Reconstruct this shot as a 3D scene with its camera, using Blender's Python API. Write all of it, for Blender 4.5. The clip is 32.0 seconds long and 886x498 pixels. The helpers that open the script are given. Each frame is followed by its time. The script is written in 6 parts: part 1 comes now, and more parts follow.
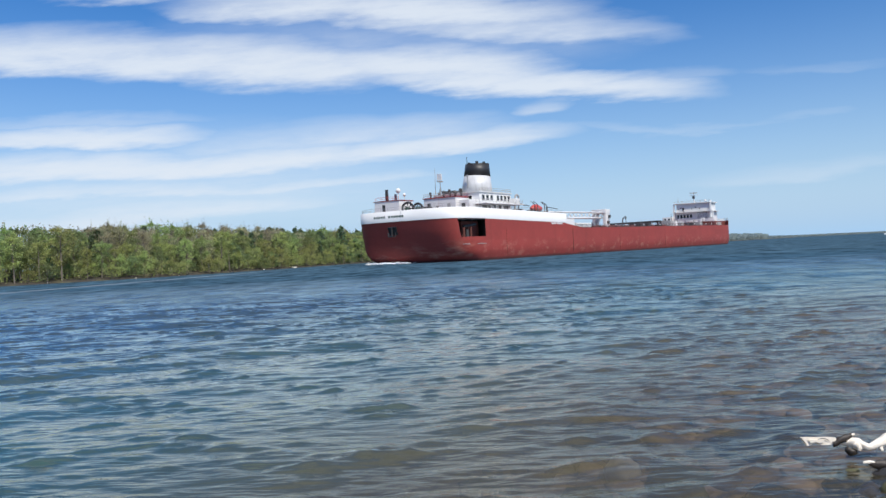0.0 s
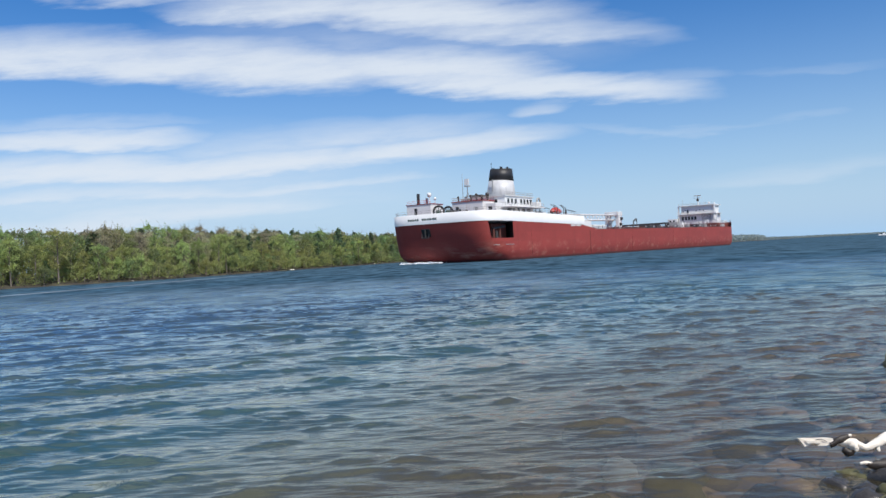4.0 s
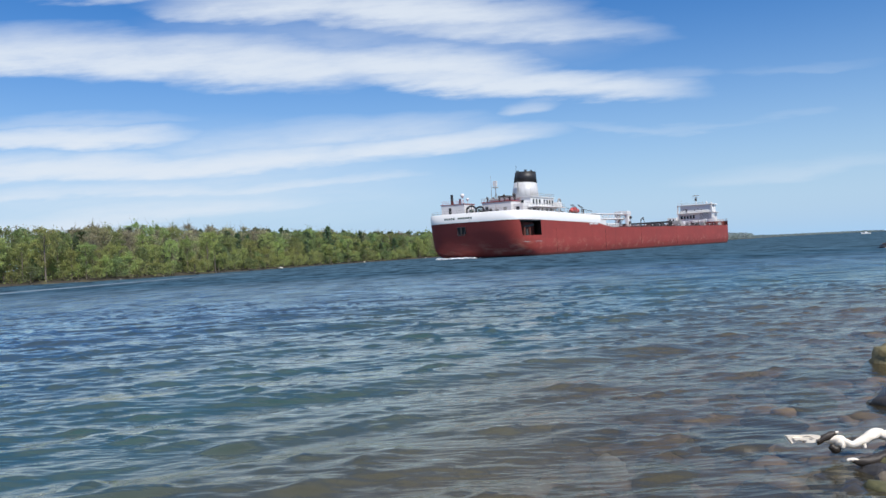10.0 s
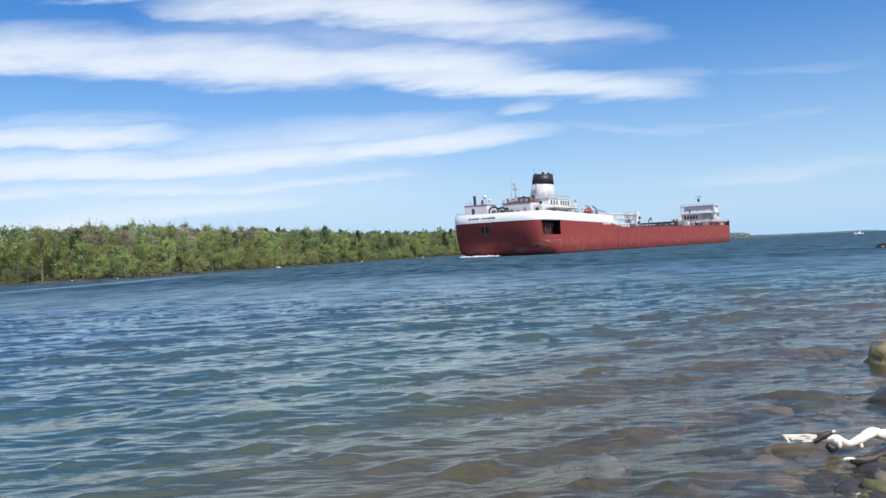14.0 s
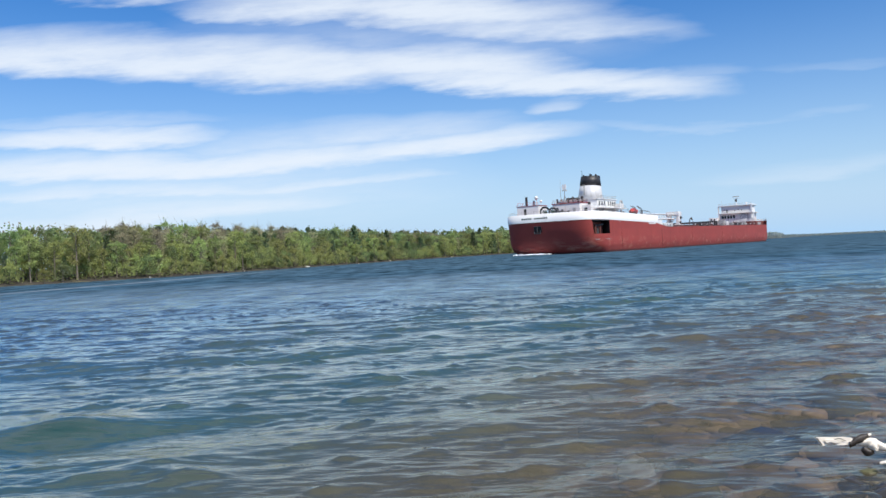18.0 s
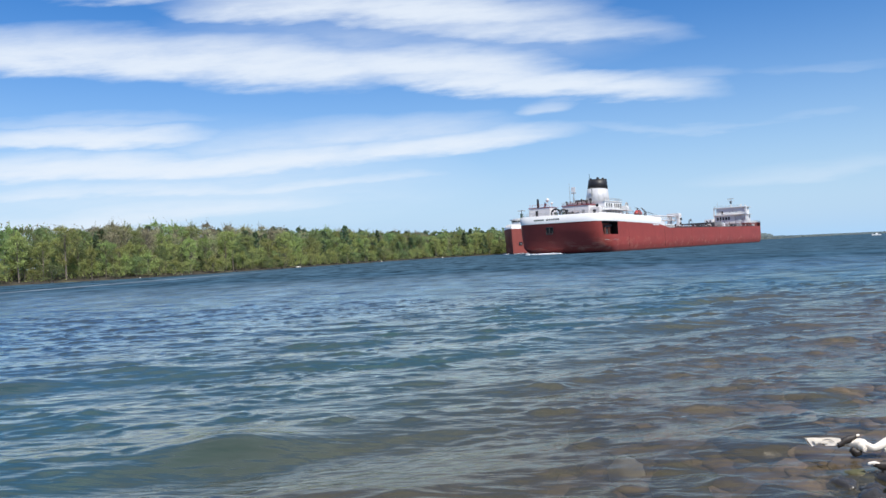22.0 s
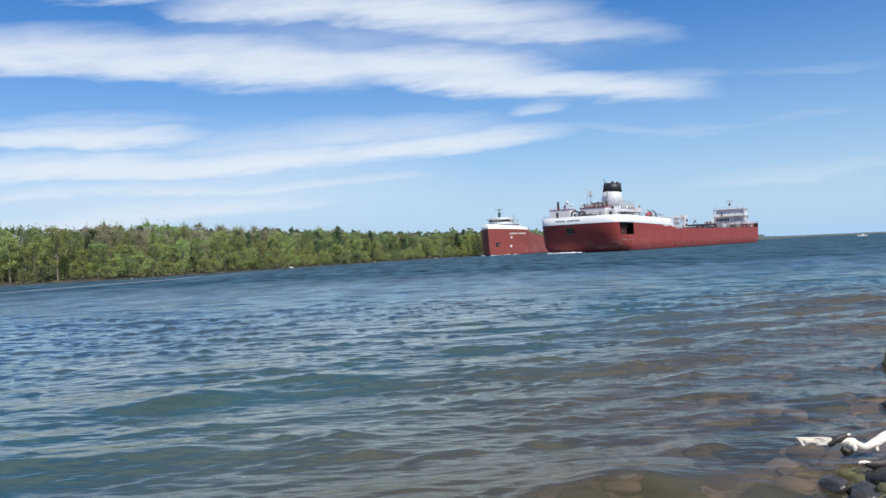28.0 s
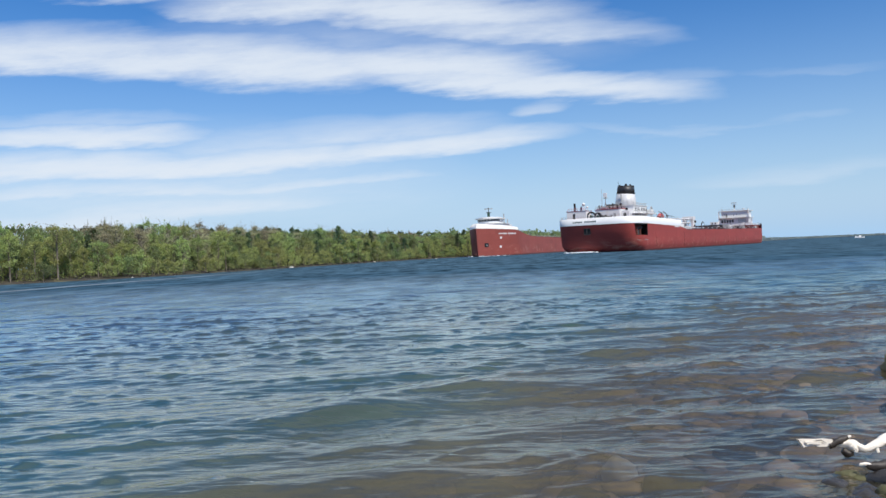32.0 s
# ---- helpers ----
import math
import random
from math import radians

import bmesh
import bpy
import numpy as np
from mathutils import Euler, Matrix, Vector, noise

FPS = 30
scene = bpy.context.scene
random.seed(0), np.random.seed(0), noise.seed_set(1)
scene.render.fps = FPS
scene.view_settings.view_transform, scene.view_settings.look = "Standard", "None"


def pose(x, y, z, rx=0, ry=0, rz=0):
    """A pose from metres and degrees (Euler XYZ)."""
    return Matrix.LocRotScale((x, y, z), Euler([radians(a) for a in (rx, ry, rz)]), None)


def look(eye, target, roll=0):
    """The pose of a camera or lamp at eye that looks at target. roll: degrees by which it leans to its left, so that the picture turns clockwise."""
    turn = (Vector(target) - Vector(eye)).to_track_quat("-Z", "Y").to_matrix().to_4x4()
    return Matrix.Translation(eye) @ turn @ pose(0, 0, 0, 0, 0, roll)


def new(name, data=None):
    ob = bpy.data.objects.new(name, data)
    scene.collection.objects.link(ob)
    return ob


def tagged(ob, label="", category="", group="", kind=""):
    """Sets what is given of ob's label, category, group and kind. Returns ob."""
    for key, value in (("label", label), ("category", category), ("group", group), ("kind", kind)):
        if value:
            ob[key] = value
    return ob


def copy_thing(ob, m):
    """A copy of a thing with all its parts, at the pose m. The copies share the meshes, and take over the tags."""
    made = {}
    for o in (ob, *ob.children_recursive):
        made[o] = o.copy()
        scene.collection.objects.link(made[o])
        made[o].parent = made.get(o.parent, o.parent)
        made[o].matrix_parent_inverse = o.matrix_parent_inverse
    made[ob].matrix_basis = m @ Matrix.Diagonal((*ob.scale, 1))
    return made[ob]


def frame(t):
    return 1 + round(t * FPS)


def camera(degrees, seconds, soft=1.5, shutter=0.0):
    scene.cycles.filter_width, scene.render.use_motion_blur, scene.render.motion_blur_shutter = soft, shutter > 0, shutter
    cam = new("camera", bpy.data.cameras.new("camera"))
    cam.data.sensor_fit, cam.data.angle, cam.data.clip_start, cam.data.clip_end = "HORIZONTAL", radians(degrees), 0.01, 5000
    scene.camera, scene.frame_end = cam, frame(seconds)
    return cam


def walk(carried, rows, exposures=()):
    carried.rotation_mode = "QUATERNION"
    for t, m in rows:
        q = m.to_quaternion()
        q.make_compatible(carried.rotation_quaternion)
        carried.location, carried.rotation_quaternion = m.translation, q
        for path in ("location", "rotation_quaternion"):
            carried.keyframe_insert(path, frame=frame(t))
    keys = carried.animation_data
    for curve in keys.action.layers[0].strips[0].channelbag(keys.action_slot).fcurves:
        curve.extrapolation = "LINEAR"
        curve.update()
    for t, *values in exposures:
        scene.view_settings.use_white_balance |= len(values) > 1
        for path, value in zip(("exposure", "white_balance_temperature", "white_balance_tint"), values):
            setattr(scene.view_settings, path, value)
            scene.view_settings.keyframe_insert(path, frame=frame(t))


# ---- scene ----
cam = camera(57.46, 32.0, soft=1.5, shutter=0.5)


def view(x, z, yaw, pitch, roll):
    """The camera on its bank: degrees of turn to the left, upwards, and of lean."""
    return pose(x, 0, z, 0, 0, yaw) @ pose(0, 0, 0, 90 + pitch) @ pose(0, 0, 0, 0, 0, roll)


walk(cam, [(t, view(x, z, a, b, c)) for t, x, z, a, b, c in [
    (0.0, 0.0, 2.2, 0.0, 0.272, -2.691), (0.5, -0.004, 2.199, 0.076, 0.258, -2.69), (1.0, -0.001, 2.198, 0.122, 0.225, -2.677),
    (1.5, -0.001, 2.199, 0.132, 0.262, -2.671), (2.0, -0.001, 2.198, 0.104, 0.335, -2.665), (2.5, -0.0, 2.201, 0.082, 0.403, -2.674),
    (3.0, -0.001, 2.199, 0.021, 0.401, -2.705), (3.5, 0.004, 2.198, -0.088, 0.407, -2.774), (5.5, 0.002, 2.199, -0.403, 0.312, -2.919),
    (6.0, 0.007, 2.195, -0.432, 0.245, -2.951), (6.5, 0.008, 2.198, -0.445, 0.255, -2.96), (7.0, 0.006, 2.197, -0.378, 0.281, -2.955),
    (7.5, 0.002, 2.198, -0.294, 0.324, -2.948), (8.0, 0.003, 2.199, -0.432, 0.312, -2.915), (8.5, 0.008, 2.198, -0.584, 0.29, -2.873),
    (9.0, 0.006, 2.199, -0.697, 0.275, -2.844), (9.5, 0.001, 2.197, -0.816, 0.23, -2.821), (10.0, 0.002, 2.2, -0.933, 0.229, -2.822),
    (10.5, 0.001, 2.198, -1.046, 0.241, -2.845), (11.0, 0.006, 2.198, -1.118, 0.256, -2.876), (11.5, -0.001, 2.199, -1.113, 0.21, -2.873),
    (12.0, -0.001, 2.198, -1.151, 0.151, -2.837), (12.5, -0.001, 2.2, -1.196, 0.154, -2.808), (13.0, -0.005, 2.2, -1.169, 0.157, -2.794),
    (13.5, -0.004, 2.2, -1.116, 0.168, -2.797), (14.0, -0.001, 2.197, -1.126, 0.194, -2.775), (14.5, 0.0, 2.199, -1.137, 0.3, -2.723),
    (16.5, -0.003, 2.2, -0.508, 0.163, -2.858), (17.0, -0.009, 2.197, 0.388, 0.186, -2.85), (17.5, -0.008, 2.2, 0.857, 0.236, -2.811),
    (18.0, -0.003, 2.199, 0.902, 0.259, -2.744), (18.5, 0.001, 2.201, 0.901, 0.267, -2.702), (19.0, -0.005, 2.199, 0.934, 0.22, -2.683),
    (19.5, -0.006, 2.198, 0.953, 0.21, -2.67), (20.0, -0.005, 2.202, 0.949, 0.249, -2.676), (20.5, -0.005, 2.196, 0.899, 0.3, -2.657),
    (21.0, -0.007, 2.205, 0.807, 0.335, -2.665), (21.5, -0.013, 2.198, 0.532, 0.3, -2.644), (22.0, -0.004, 2.203, 0.253, 0.266, -2.639),
    (22.5, -0.017, 2.202, 0.06, 0.225, -2.629), (23.0, -0.009, 2.2, -0.125, 0.209, -2.645), (23.5, -0.004, 2.2, -0.177, 0.213, -2.653),
    (24.0, -0.007, 2.198, -0.159, 0.206, -2.598), (24.5, -0.009, 2.202, -0.141, 0.19, -2.529), (25.0, -0.01, 2.201, -0.164, 0.179, -2.471),
    (25.5, -0.015, 2.201, -0.212, 0.171, -2.453), (27.5, -0.002, 2.198, -0.247, 0.292, -2.61), (28.0, 0.0, 2.198, -0.242, 0.286, -2.642),
    (28.5, -0.006, 2.198, -0.22, 0.275, -2.659), (29.0, -0.004, 2.201, -0.215, 0.275, -2.682), (29.5, -0.007, 2.196, -0.222, 0.261, -2.665),
    (30.0, -0.01, 2.204, -0.198, 0.282, -2.639), (30.5, -0.013, 2.197, -0.162, 0.259, -2.565), (31.0, -0.013, 2.203, -0.174, 0.286, -2.507),
    (31.5, -0.004, 2.201, -0.221, 0.294, -2.458), (32.0, -0.009, 2.201, -0.218, 0.294, -2.457),
]], exposures=[(0, 0.0), (6, -0.05), (9, -0.05), (11, 0.06), (13, 0.14), (19, 0.12), (25, 0.08), (32, 0.0)])


# ---- world, sun ----
SUN_TO = Vector((0.47, -0.75, 1.14)).normalized()      # towards the sun


def math_node(tree, op, a, b=None, c=None, clamp=False):
    n = tree.nodes.new("ShaderNodeMath")
    n.operation, n.use_clamp = op, clamp
    for i, v in enumerate((a, b, c)):
        if v is None:
            continue
        if isinstance(v, (int, float)):
            n.inputs[i].default_value = v
        else:
            tree.links.new(v, n.inputs[i])
    return n.outputs[0]


def make_world():
    w = bpy.data.worlds.new("sky")
    scene.world = w
    w.use_nodes = True
    t = w.node_tree
    t.nodes.clear()
    L = t.links.new
    out = t.nodes.new("ShaderNodeOutputWorld")
    sky = t.nodes.new("ShaderNodeTexSky")
    sky.sky_type, sky.sun_disc = "NISHITA", False
    sky.sun_elevation = math.asin(SUN_TO.z)
    sky.sun_rotation = math.atan2(SUN_TO.x, SUN_TO.y)
    sky.altitude, sky.air_density, sky.dust_density, sky.ozone_density = 180, 1.1, 0.3, 4.0
    hue = t.nodes.new("ShaderNodeHueSaturation")
    hue.inputs["Saturation"].default_value = 1.4
    tint = t.nodes.new("ShaderNodeMix")
    tint.data_type, tint.blend_type = "RGBA", "MULTIPLY"
    tint.inputs[0].default_value, tint.inputs[7].default_value = 1.0, (1.05, 0.975, 1.065, 1)
    L(sky.outputs[0], tint.inputs[6]), L(tint.outputs[2], hue.inputs["Color"])
    bg = t.nodes.new("ShaderNodeBackground")
    bg.inputs[1].default_value = SKY_STRENGTH
    # the pale blue veil over the horizon
    hz_sep = t.nodes.new("ShaderNodeSeparateXYZ")
    hz_tc = t.nodes.new("ShaderNodeTexCoord")
    L(hz_tc.outputs["Generated"], hz_sep.inputs[0])
    low = math_node(t, "POWER", math_node(t, "SUBTRACT", 1.0, math_node(t, "MULTIPLY", math_node(t, "ABSOLUTE", hz_sep.outputs[2]), 2.6), clamp=True), 2.4)
    veil = t.nodes.new("ShaderNodeMix")
    veil.data_type = "RGBA"
    veil.inputs[7].default_value = (3.5, 5.5, 7.8, 1)
    L(low, veil.inputs[0]), L(hue.outputs[0], veil.inputs[6])
    L(veil.outputs[2], bg.inputs[0])
    white = t.nodes.new("ShaderNodeBackground")
    white.inputs[0].default_value, white.inputs[1].default_value = (0.83, 0.905, 1.0, 1), CLOUD_STRENGTH
    tc = t.nodes.new("ShaderNodeTexCoord")
    sep = t.nodes.new("ShaderNodeSeparateXYZ")
    L(tc.outputs["Generated"], sep.inputs[0])
    dx, dy, dz = sep.outputs
    fy = math_node(t, "MAXIMUM", dy, 0.08)
    u, v = math_node(t, "DIVIDE", dx, fy), math_node(t, "DIVIDE", dz, fy)
    # drawn-out noise bends the streaks
    comb = t.nodes.new("ShaderNodeCombineXYZ")
    L(math_node(t, "MULTIPLY", u, 5.0), comb.inputs[0])
    L(math_node(t, "MULTIPLY", math_node(t, "ADD", v, math_node(t, "MULTIPLY", u, -0.03)), 26.0), comb.inputs[1])
    n1 = t.nodes.new("ShaderNodeTexNoise")
    n1.inputs["Scale"].default_value, n1.inputs["Detail"].default_value, n1.inputs["Roughness"].default_value = 1.0, 6.0, 0.56
    L(comb.outputs[0], n1.inputs["Vector"])
    wob = math_node(t, "SUBTRACT", n1.outputs[0], 0.5)
    vv = math_node(t, "MULTIPLY_ADD", wob, 0.046, v)
    uu = math_node(t, "MULTIPLY_ADD", wob, 0.10, u)
    total = None
    for cu, cv, a, b, dens, sl in STREAKS:
        du = math_node(t, "SUBTRACT", uu, cu)
        dv = math_node(t, "SUBTRACT", math_node(t, "SUBTRACT", vv, cv), math_node(t, "MULTIPLY", du, sl))
        over = math_node(t, "MAXIMUM", math_node(t, "DIVIDE", dv, b * 2.3), math_node(t, "DIVIDE", dv, b * -1.15))
        e = math_node(t, "ADD", math_node(t, "POWER", math_node(t, "ABSOLUTE", math_node(t, "DIVIDE", du, a * 1.15)), 2.6), math_node(t, "POWER", over, 1.7))
        s = math_node(t, "MULTIPLY", math_node(t, "SUBTRACT", 1.0, e, clamp=True), dens)
        total = s if total is None else math_node(t, "MAXIMUM", total, s)
    # the same kind of cirrus over the rest of the sky
    c2 = t.nodes.new("ShaderNodeCombineXYZ")
    up = math_node(t, "ADD", math_node(t, "MAXIMUM", dz, 0.0), 0.12)
    L(math_node(t, "DIVIDE", dx, up), c2.inputs[0])
    L(math_node(t, "MULTIPLY", math_node(t, "DIVIDE", dy, up), 3.0), c2.inputs[1])
    n2 = t.nodes.new("ShaderNodeTexNoise")
    n2.inputs["Scale"].default_value, n2.inputs["Detail"].default_value = 0.8, 6.0
    L(c2.outputs[0], n2.inputs["Vector"])
    away = math_node(t, "MAXIMUM", math_node(t, "MULTIPLY", math_node(t, "SUBTRACT", math_node(t, "ABSOLUTE", u), 0.62), 4.0, clamp=True),
                     math_node(t, "MULTIPLY", math_node(t, "SUBTRACT", v, 0.36), 5.0, clamp=True))
    rest = math_node(t, "MULTIPLY", math_node(t, "MULTIPLY", math_node(t, "SUBTRACT", n2.outputs[0], 0.42), 1.5, clamp=True), away)
    # unseen white veil added out of view, thickest high ahead, to grey the water
    rest = math_node(t, "MAXIMUM", rest, math_node(t, "MAXIMUM", math_node(t, "MULTIPLY", away, 0.12), math_node(t, "MULTIPLY", math_node(t, "MULTIPLY", math_node(t, "SUBTRACT", v, 0.5), 3.0, clamp=True), math_node(t, "MULTIPLY", math_node(t, "MULTIPLY", dy, 4.0, clamp=True), 0.62))))
    total = math_node(t, "MAXIMUM", total, rest)
    fine = t.nodes.new("ShaderNodeTexNoise")
    fine.inputs["Scale"].default_value, fine.inputs["Detail"].default_value, fine.inputs["Roughness"].default_value = 2.6, 8.0, 0.68
    L(comb.outputs[0], fine.inputs["Vector"])
    tex = math_node(t, "MULTIPLY", math_node(t, "MULTIPLY_ADD", n1.outputs[0], 1.1, 0.45), math_node(t, "MULTIPLY_ADD", fine.outputs[0], 0.8, 0.6))
    fac = math_node(t, "MULTIPLY", math_node(t, "MULTIPLY", total, tex), 0.92, clamp=True)
    soft = t.nodes.new("ShaderNodeMapRange")
    soft.interpolation_type = "SMOOTHSTEP"
    soft.inputs["From Min"].default_value, soft.inputs["From Max"].default_value = -0.08, 1.0
    soft.inputs["To Max"].default_value = 0.92
    L(fac, soft.inputs["Value"])
    mix = t.nodes.new("ShaderNodeMixShader")
    L(soft.outputs[0], mix.inputs[0]), L(bg.outputs[0], mix.inputs[1]), L(white.outputs[0], mix.inputs[2])
    L(mix.outputs[0], out.inputs[0])


SKY_STRENGTH, CLOUD_STRENGTH = 0.112, 0.92
# cirrus streaks: across, up, half length, half thickness, density, slope
STREAKS = [
    (-0.06, 0.300, 0.26, 0.022, 0.95, -0.07), (0.10, 0.270, 0.20, 0.018, 0.7, -0.09), (-0.30, 0.335, 0.20, 0.012, 0.6, -0.06),
    (-0.46, 0.262, 0.26, 0.020, 0.9, -0.05), (-0.22, 0.238, 0.26, 0.024, 1.0, -0.085), (-0.02, 0.226, 0.20, 0.021, 1.0, -0.06),
    (0.10, 0.202, 0.24, 0.015, 1.05, -0.075), (0.28, 0.200, 0.09, 0.008, 0.35, 0.06), (0.47, 0.207, 0.10, 0.004, 0.18, 0.02),
    (0.130, 0.171, 0.04, 0.006, 0.5, 0.12), (0.27, 0.142, 0.15, 0.0035, 0.24, -0.04), (0.45, 0.143, 0.05, 0.004, 0.22, 0.05),
    (-0.45, 0.158, 0.17, 0.011, 0.95, -0.02), (-0.44, 0.180, 0.16, 0.006, 0.4, -0.03),
    (-0.45, 0.121, 0.24, 0.014, 0.95, 0.0), (-0.22, 0.119, 0.22, 0.013, 0.95, 0.02), (-0.02, 0.129, 0.18, 0.011, 0.95, 0.06),
    (-0.08, 0.150, 0.17, 0.013, 0.55, 0.02), (-0.20, 0.143, 0.15, 0.012, 0.5, 0.0),
    (-0.40, 0.092, 0.24, 0.009, 0.7, 0.0), (-0.16, 0.092, 0.17, 0.006, 0.6, 0.03), (-0.32, 0.064, 0.22, 0.013, 0.7, 0.02), (-0.48, 0.055, 0.2, 0.014, 0.5, 0.0),
    (0.46, 0.078, 0.16, 0.008, 0.3, 0.06), (-0.33, 0.085, 0.36, 0.045, 0.42, -0.01), (-0.05, 0.262, 0.30, 0.030, 0.36, -0.05), (0.14, 0.262, 0.10, 0.016, 0.4, -0.08)]
make_world()
sun_data = bpy.data.lights.new("sun", "SUN")
sun_data.energy, sun_data.angle, sun_data.color = 5.0, radians(0.53), (1.0, 0.95, 0.87)
sun = new("sun", sun_data)
sun.matrix_world = look(SUN_TO * 200, (0, 0, 0))


# ---- materials ----
def mat(name, color, rough=0.6, metal=0.0, var=0.15, scale=2.0, bump=0.0, bump_scale=20.0, rand=0.0, streak=None, stain=0.0, island=False):
    """A painted or natural surface: two scales of variation, fine relief, runs of dirt down the sides."""
    m = bpy.data.materials.new(name)
    m.use_nodes = True
    t = m.node_tree
    L = t.links.new
    b = t.nodes["Principled BSDF"]
    b.inputs["Roughness"].default_value, b.inputs["Metallic"].default_value = rough, metal
    tc = t.nodes.new("ShaderNodeTexCoord")
    n1 = t.nodes.new("ShaderNodeTexNoise")
    n1.inputs["Scale"].default_value, n1.inputs["Detail"].default_value = scale, 5.0
    n2 = t.nodes.new("ShaderNodeTexNoise")
    n2.inputs["Scale"].default_value, n2.inputs["Detail"].default_value = scale * 9, 3.0
    L(tc.outputs["Object"], n1.inputs["Vector"]), L(tc.outputs["Object"], n2.inputs["Vector"])
    s = math_node(t, "ADD", math_node(t, "SUBTRACT", n1.outputs[0], 0.5), math_node(t, "MULTIPLY", math_node(t, "SUBTRACT", n2.outputs[0], 0.5), 0.6))
    val = math_node(t, "MULTIPLY_ADD", s, 2.2 * var, 1.0)
    if rand:
        o = t.nodes.new("ShaderNodeNewGeometry" if island else "ShaderNodeObjectInfo")
        val = math_node(t, "MULTIPLY", val, math_node(t, "MULTIPLY_ADD", o.outputs["Random Per Island" if island else "Random"], 2 * rand, 1 - rand))
    hsv = t.nodes.new("ShaderNodeHueSaturation")
    hsv.inputs["Color"].default_value = (*color, 1)
    L(val, hsv.inputs["Value"])
    col = hsv.outputs[0]
    if streak:
        mp = t.nodes.new("ShaderNodeMapping")
        mp.inputs["Scale"].default_value = streak[1]
        L(tc.outputs["Object"], mp.inputs[0])
        n3 = t.nodes.new("ShaderNodeTexNoise")
        n3.inputs["Scale"].default_value, n3.inputs["Detail"].default_value = 1.0, 6.0
        L(mp.outputs[0], n3.inputs["Vector"])
        f = math_node(t, "MULTIPLY", math_node(t, "SUBTRACT", n3.outputs[0], streak[3]), streak[2], clamp=True)
        mx = t.nodes.new("ShaderNodeMix")
        mx.data_type = "RGBA"
        L(f, mx.inputs[0]), L(col, mx.inputs[6])
        mx.inputs[7].default_value = (*streak[0], 1)
        col = mx.outputs[2]
    L(col, b.inputs["Base Color"])
    if bump:
        n4 = t.nodes.new("ShaderNodeTexNoise")
        n4.inputs["Scale"].default_value, n4.inputs["Detail"].default_value = bump_scale, 6.0
        L(tc.outputs["Object"], n4.inputs["Vector"])
        bp = t.nodes.new("ShaderNodeBump")
        bp.inputs["Strength"].default_value, bp.inputs["Distance"].default_value = bump, 0.5 / bump_scale
        L(n4.outputs[0], bp.inputs["Height"]), L(bp.outputs[0], b.inputs["Normal"])
    return m


def hull_paint(name, red, pale, low):
    """Weathered ship's paint: plate rows, scuffs and pale scrapes low on the side, rust runs."""
    m = mat(name, red, 0.65, var=0.17, scale=0.12, streak=(low, (0.25, 0.25, 0.03), 1.6, 0.56))
    t = m.node_tree
    L = t.links.new
    b = t.nodes["Principled BSDF"]
    col = b.inputs["Base Color"].links[0].from_socket
    tc = t.nodes.new("ShaderNodeTexCoord")
    sep = t.nodes.new("ShaderNodeSeparateXYZ")
    L(tc.outputs["Object"], sep.inputs[0])
    # scrapes
    mp = t.nodes.new("ShaderNodeMapping")
    mp.inputs["Scale"].default_value = (0.12, 0.22, 0.45)
    L(tc.outputs["Object"], mp.inputs[0])
    n = t.nodes.new("ShaderNodeTexNoise")
    n.inputs["Scale"].default_value, n.inputs["Detail"].default_value, n.inputs["Roughness"].default_value = 1.0, 8.0, 0.7
    L(mp.outputs[0], n.inputs["Vector"])
    band = math_node(t, "SUBTRACT", 1.0, math_node(t, "MULTIPLY", math_node(t, "ABSOLUTE", math_node(t, "SUBTRACT", sep.outputs[2], 2.2)), 0.30), clamp=True)
    f = math_node(t, "MULTIPLY", math_node(t, "MULTIPLY", math_node(t, "SUBTRACT", n.outputs[0], 0.52), 4.5, clamp=True), math_node(t, "MULTIPLY", band, 0.85))
    mx = t.nodes.new("ShaderNodeMix")
    mx.data_type = "RGBA"
    L(f, mx.inputs[0]), L(col, mx.inputs[6])
    mx.inputs[7].default_value = (*pale, 1)
    # plates: every strake and butt a little different
    vo = t.nodes.new("ShaderNodeTexWhiteNoise")
    sn = t.nodes.new("ShaderNodeVectorMath")
    sn.operation = "SNAP"
    sn.inputs[1].default_value = (400, 9.0, 2.4)
    L(tc.outputs["Object"], sn.inputs[0]), L(sn.outputs[0], vo.inputs["Vector"])
    hs = t.nodes.new("ShaderNodeHueSaturation")
    L(math_node(t, "MULTIPLY_ADD", vo.outputs["Value"], 0.14, 0.93), hs.inputs["Value"])
    L(mx.outputs[2], hs.inputs["Color"])
    # the boot: dark wet growth at the water
    wet = math_node(t, "MULTIPLY", math_node(t, "SUBTRACT", math_node(t, "MULTIPLY_ADD", n.outputs[0], 1.2, 0.15), sep.outputs[2]), 2.0, clamp=True)
    mb = t.nodes.new("ShaderNodeMix")
    mb.data_type = "RGBA"
    L(math_node(t, "MULTIPLY", wet, 0.8), mb.inputs[0]), L(hs.outputs[0], mb.inputs[6])
    mb.inputs[7].default_value = (0.03, 0.018, 0.015, 1)
    L(mb.outputs[2], b.inputs["Base Color"])
    return m


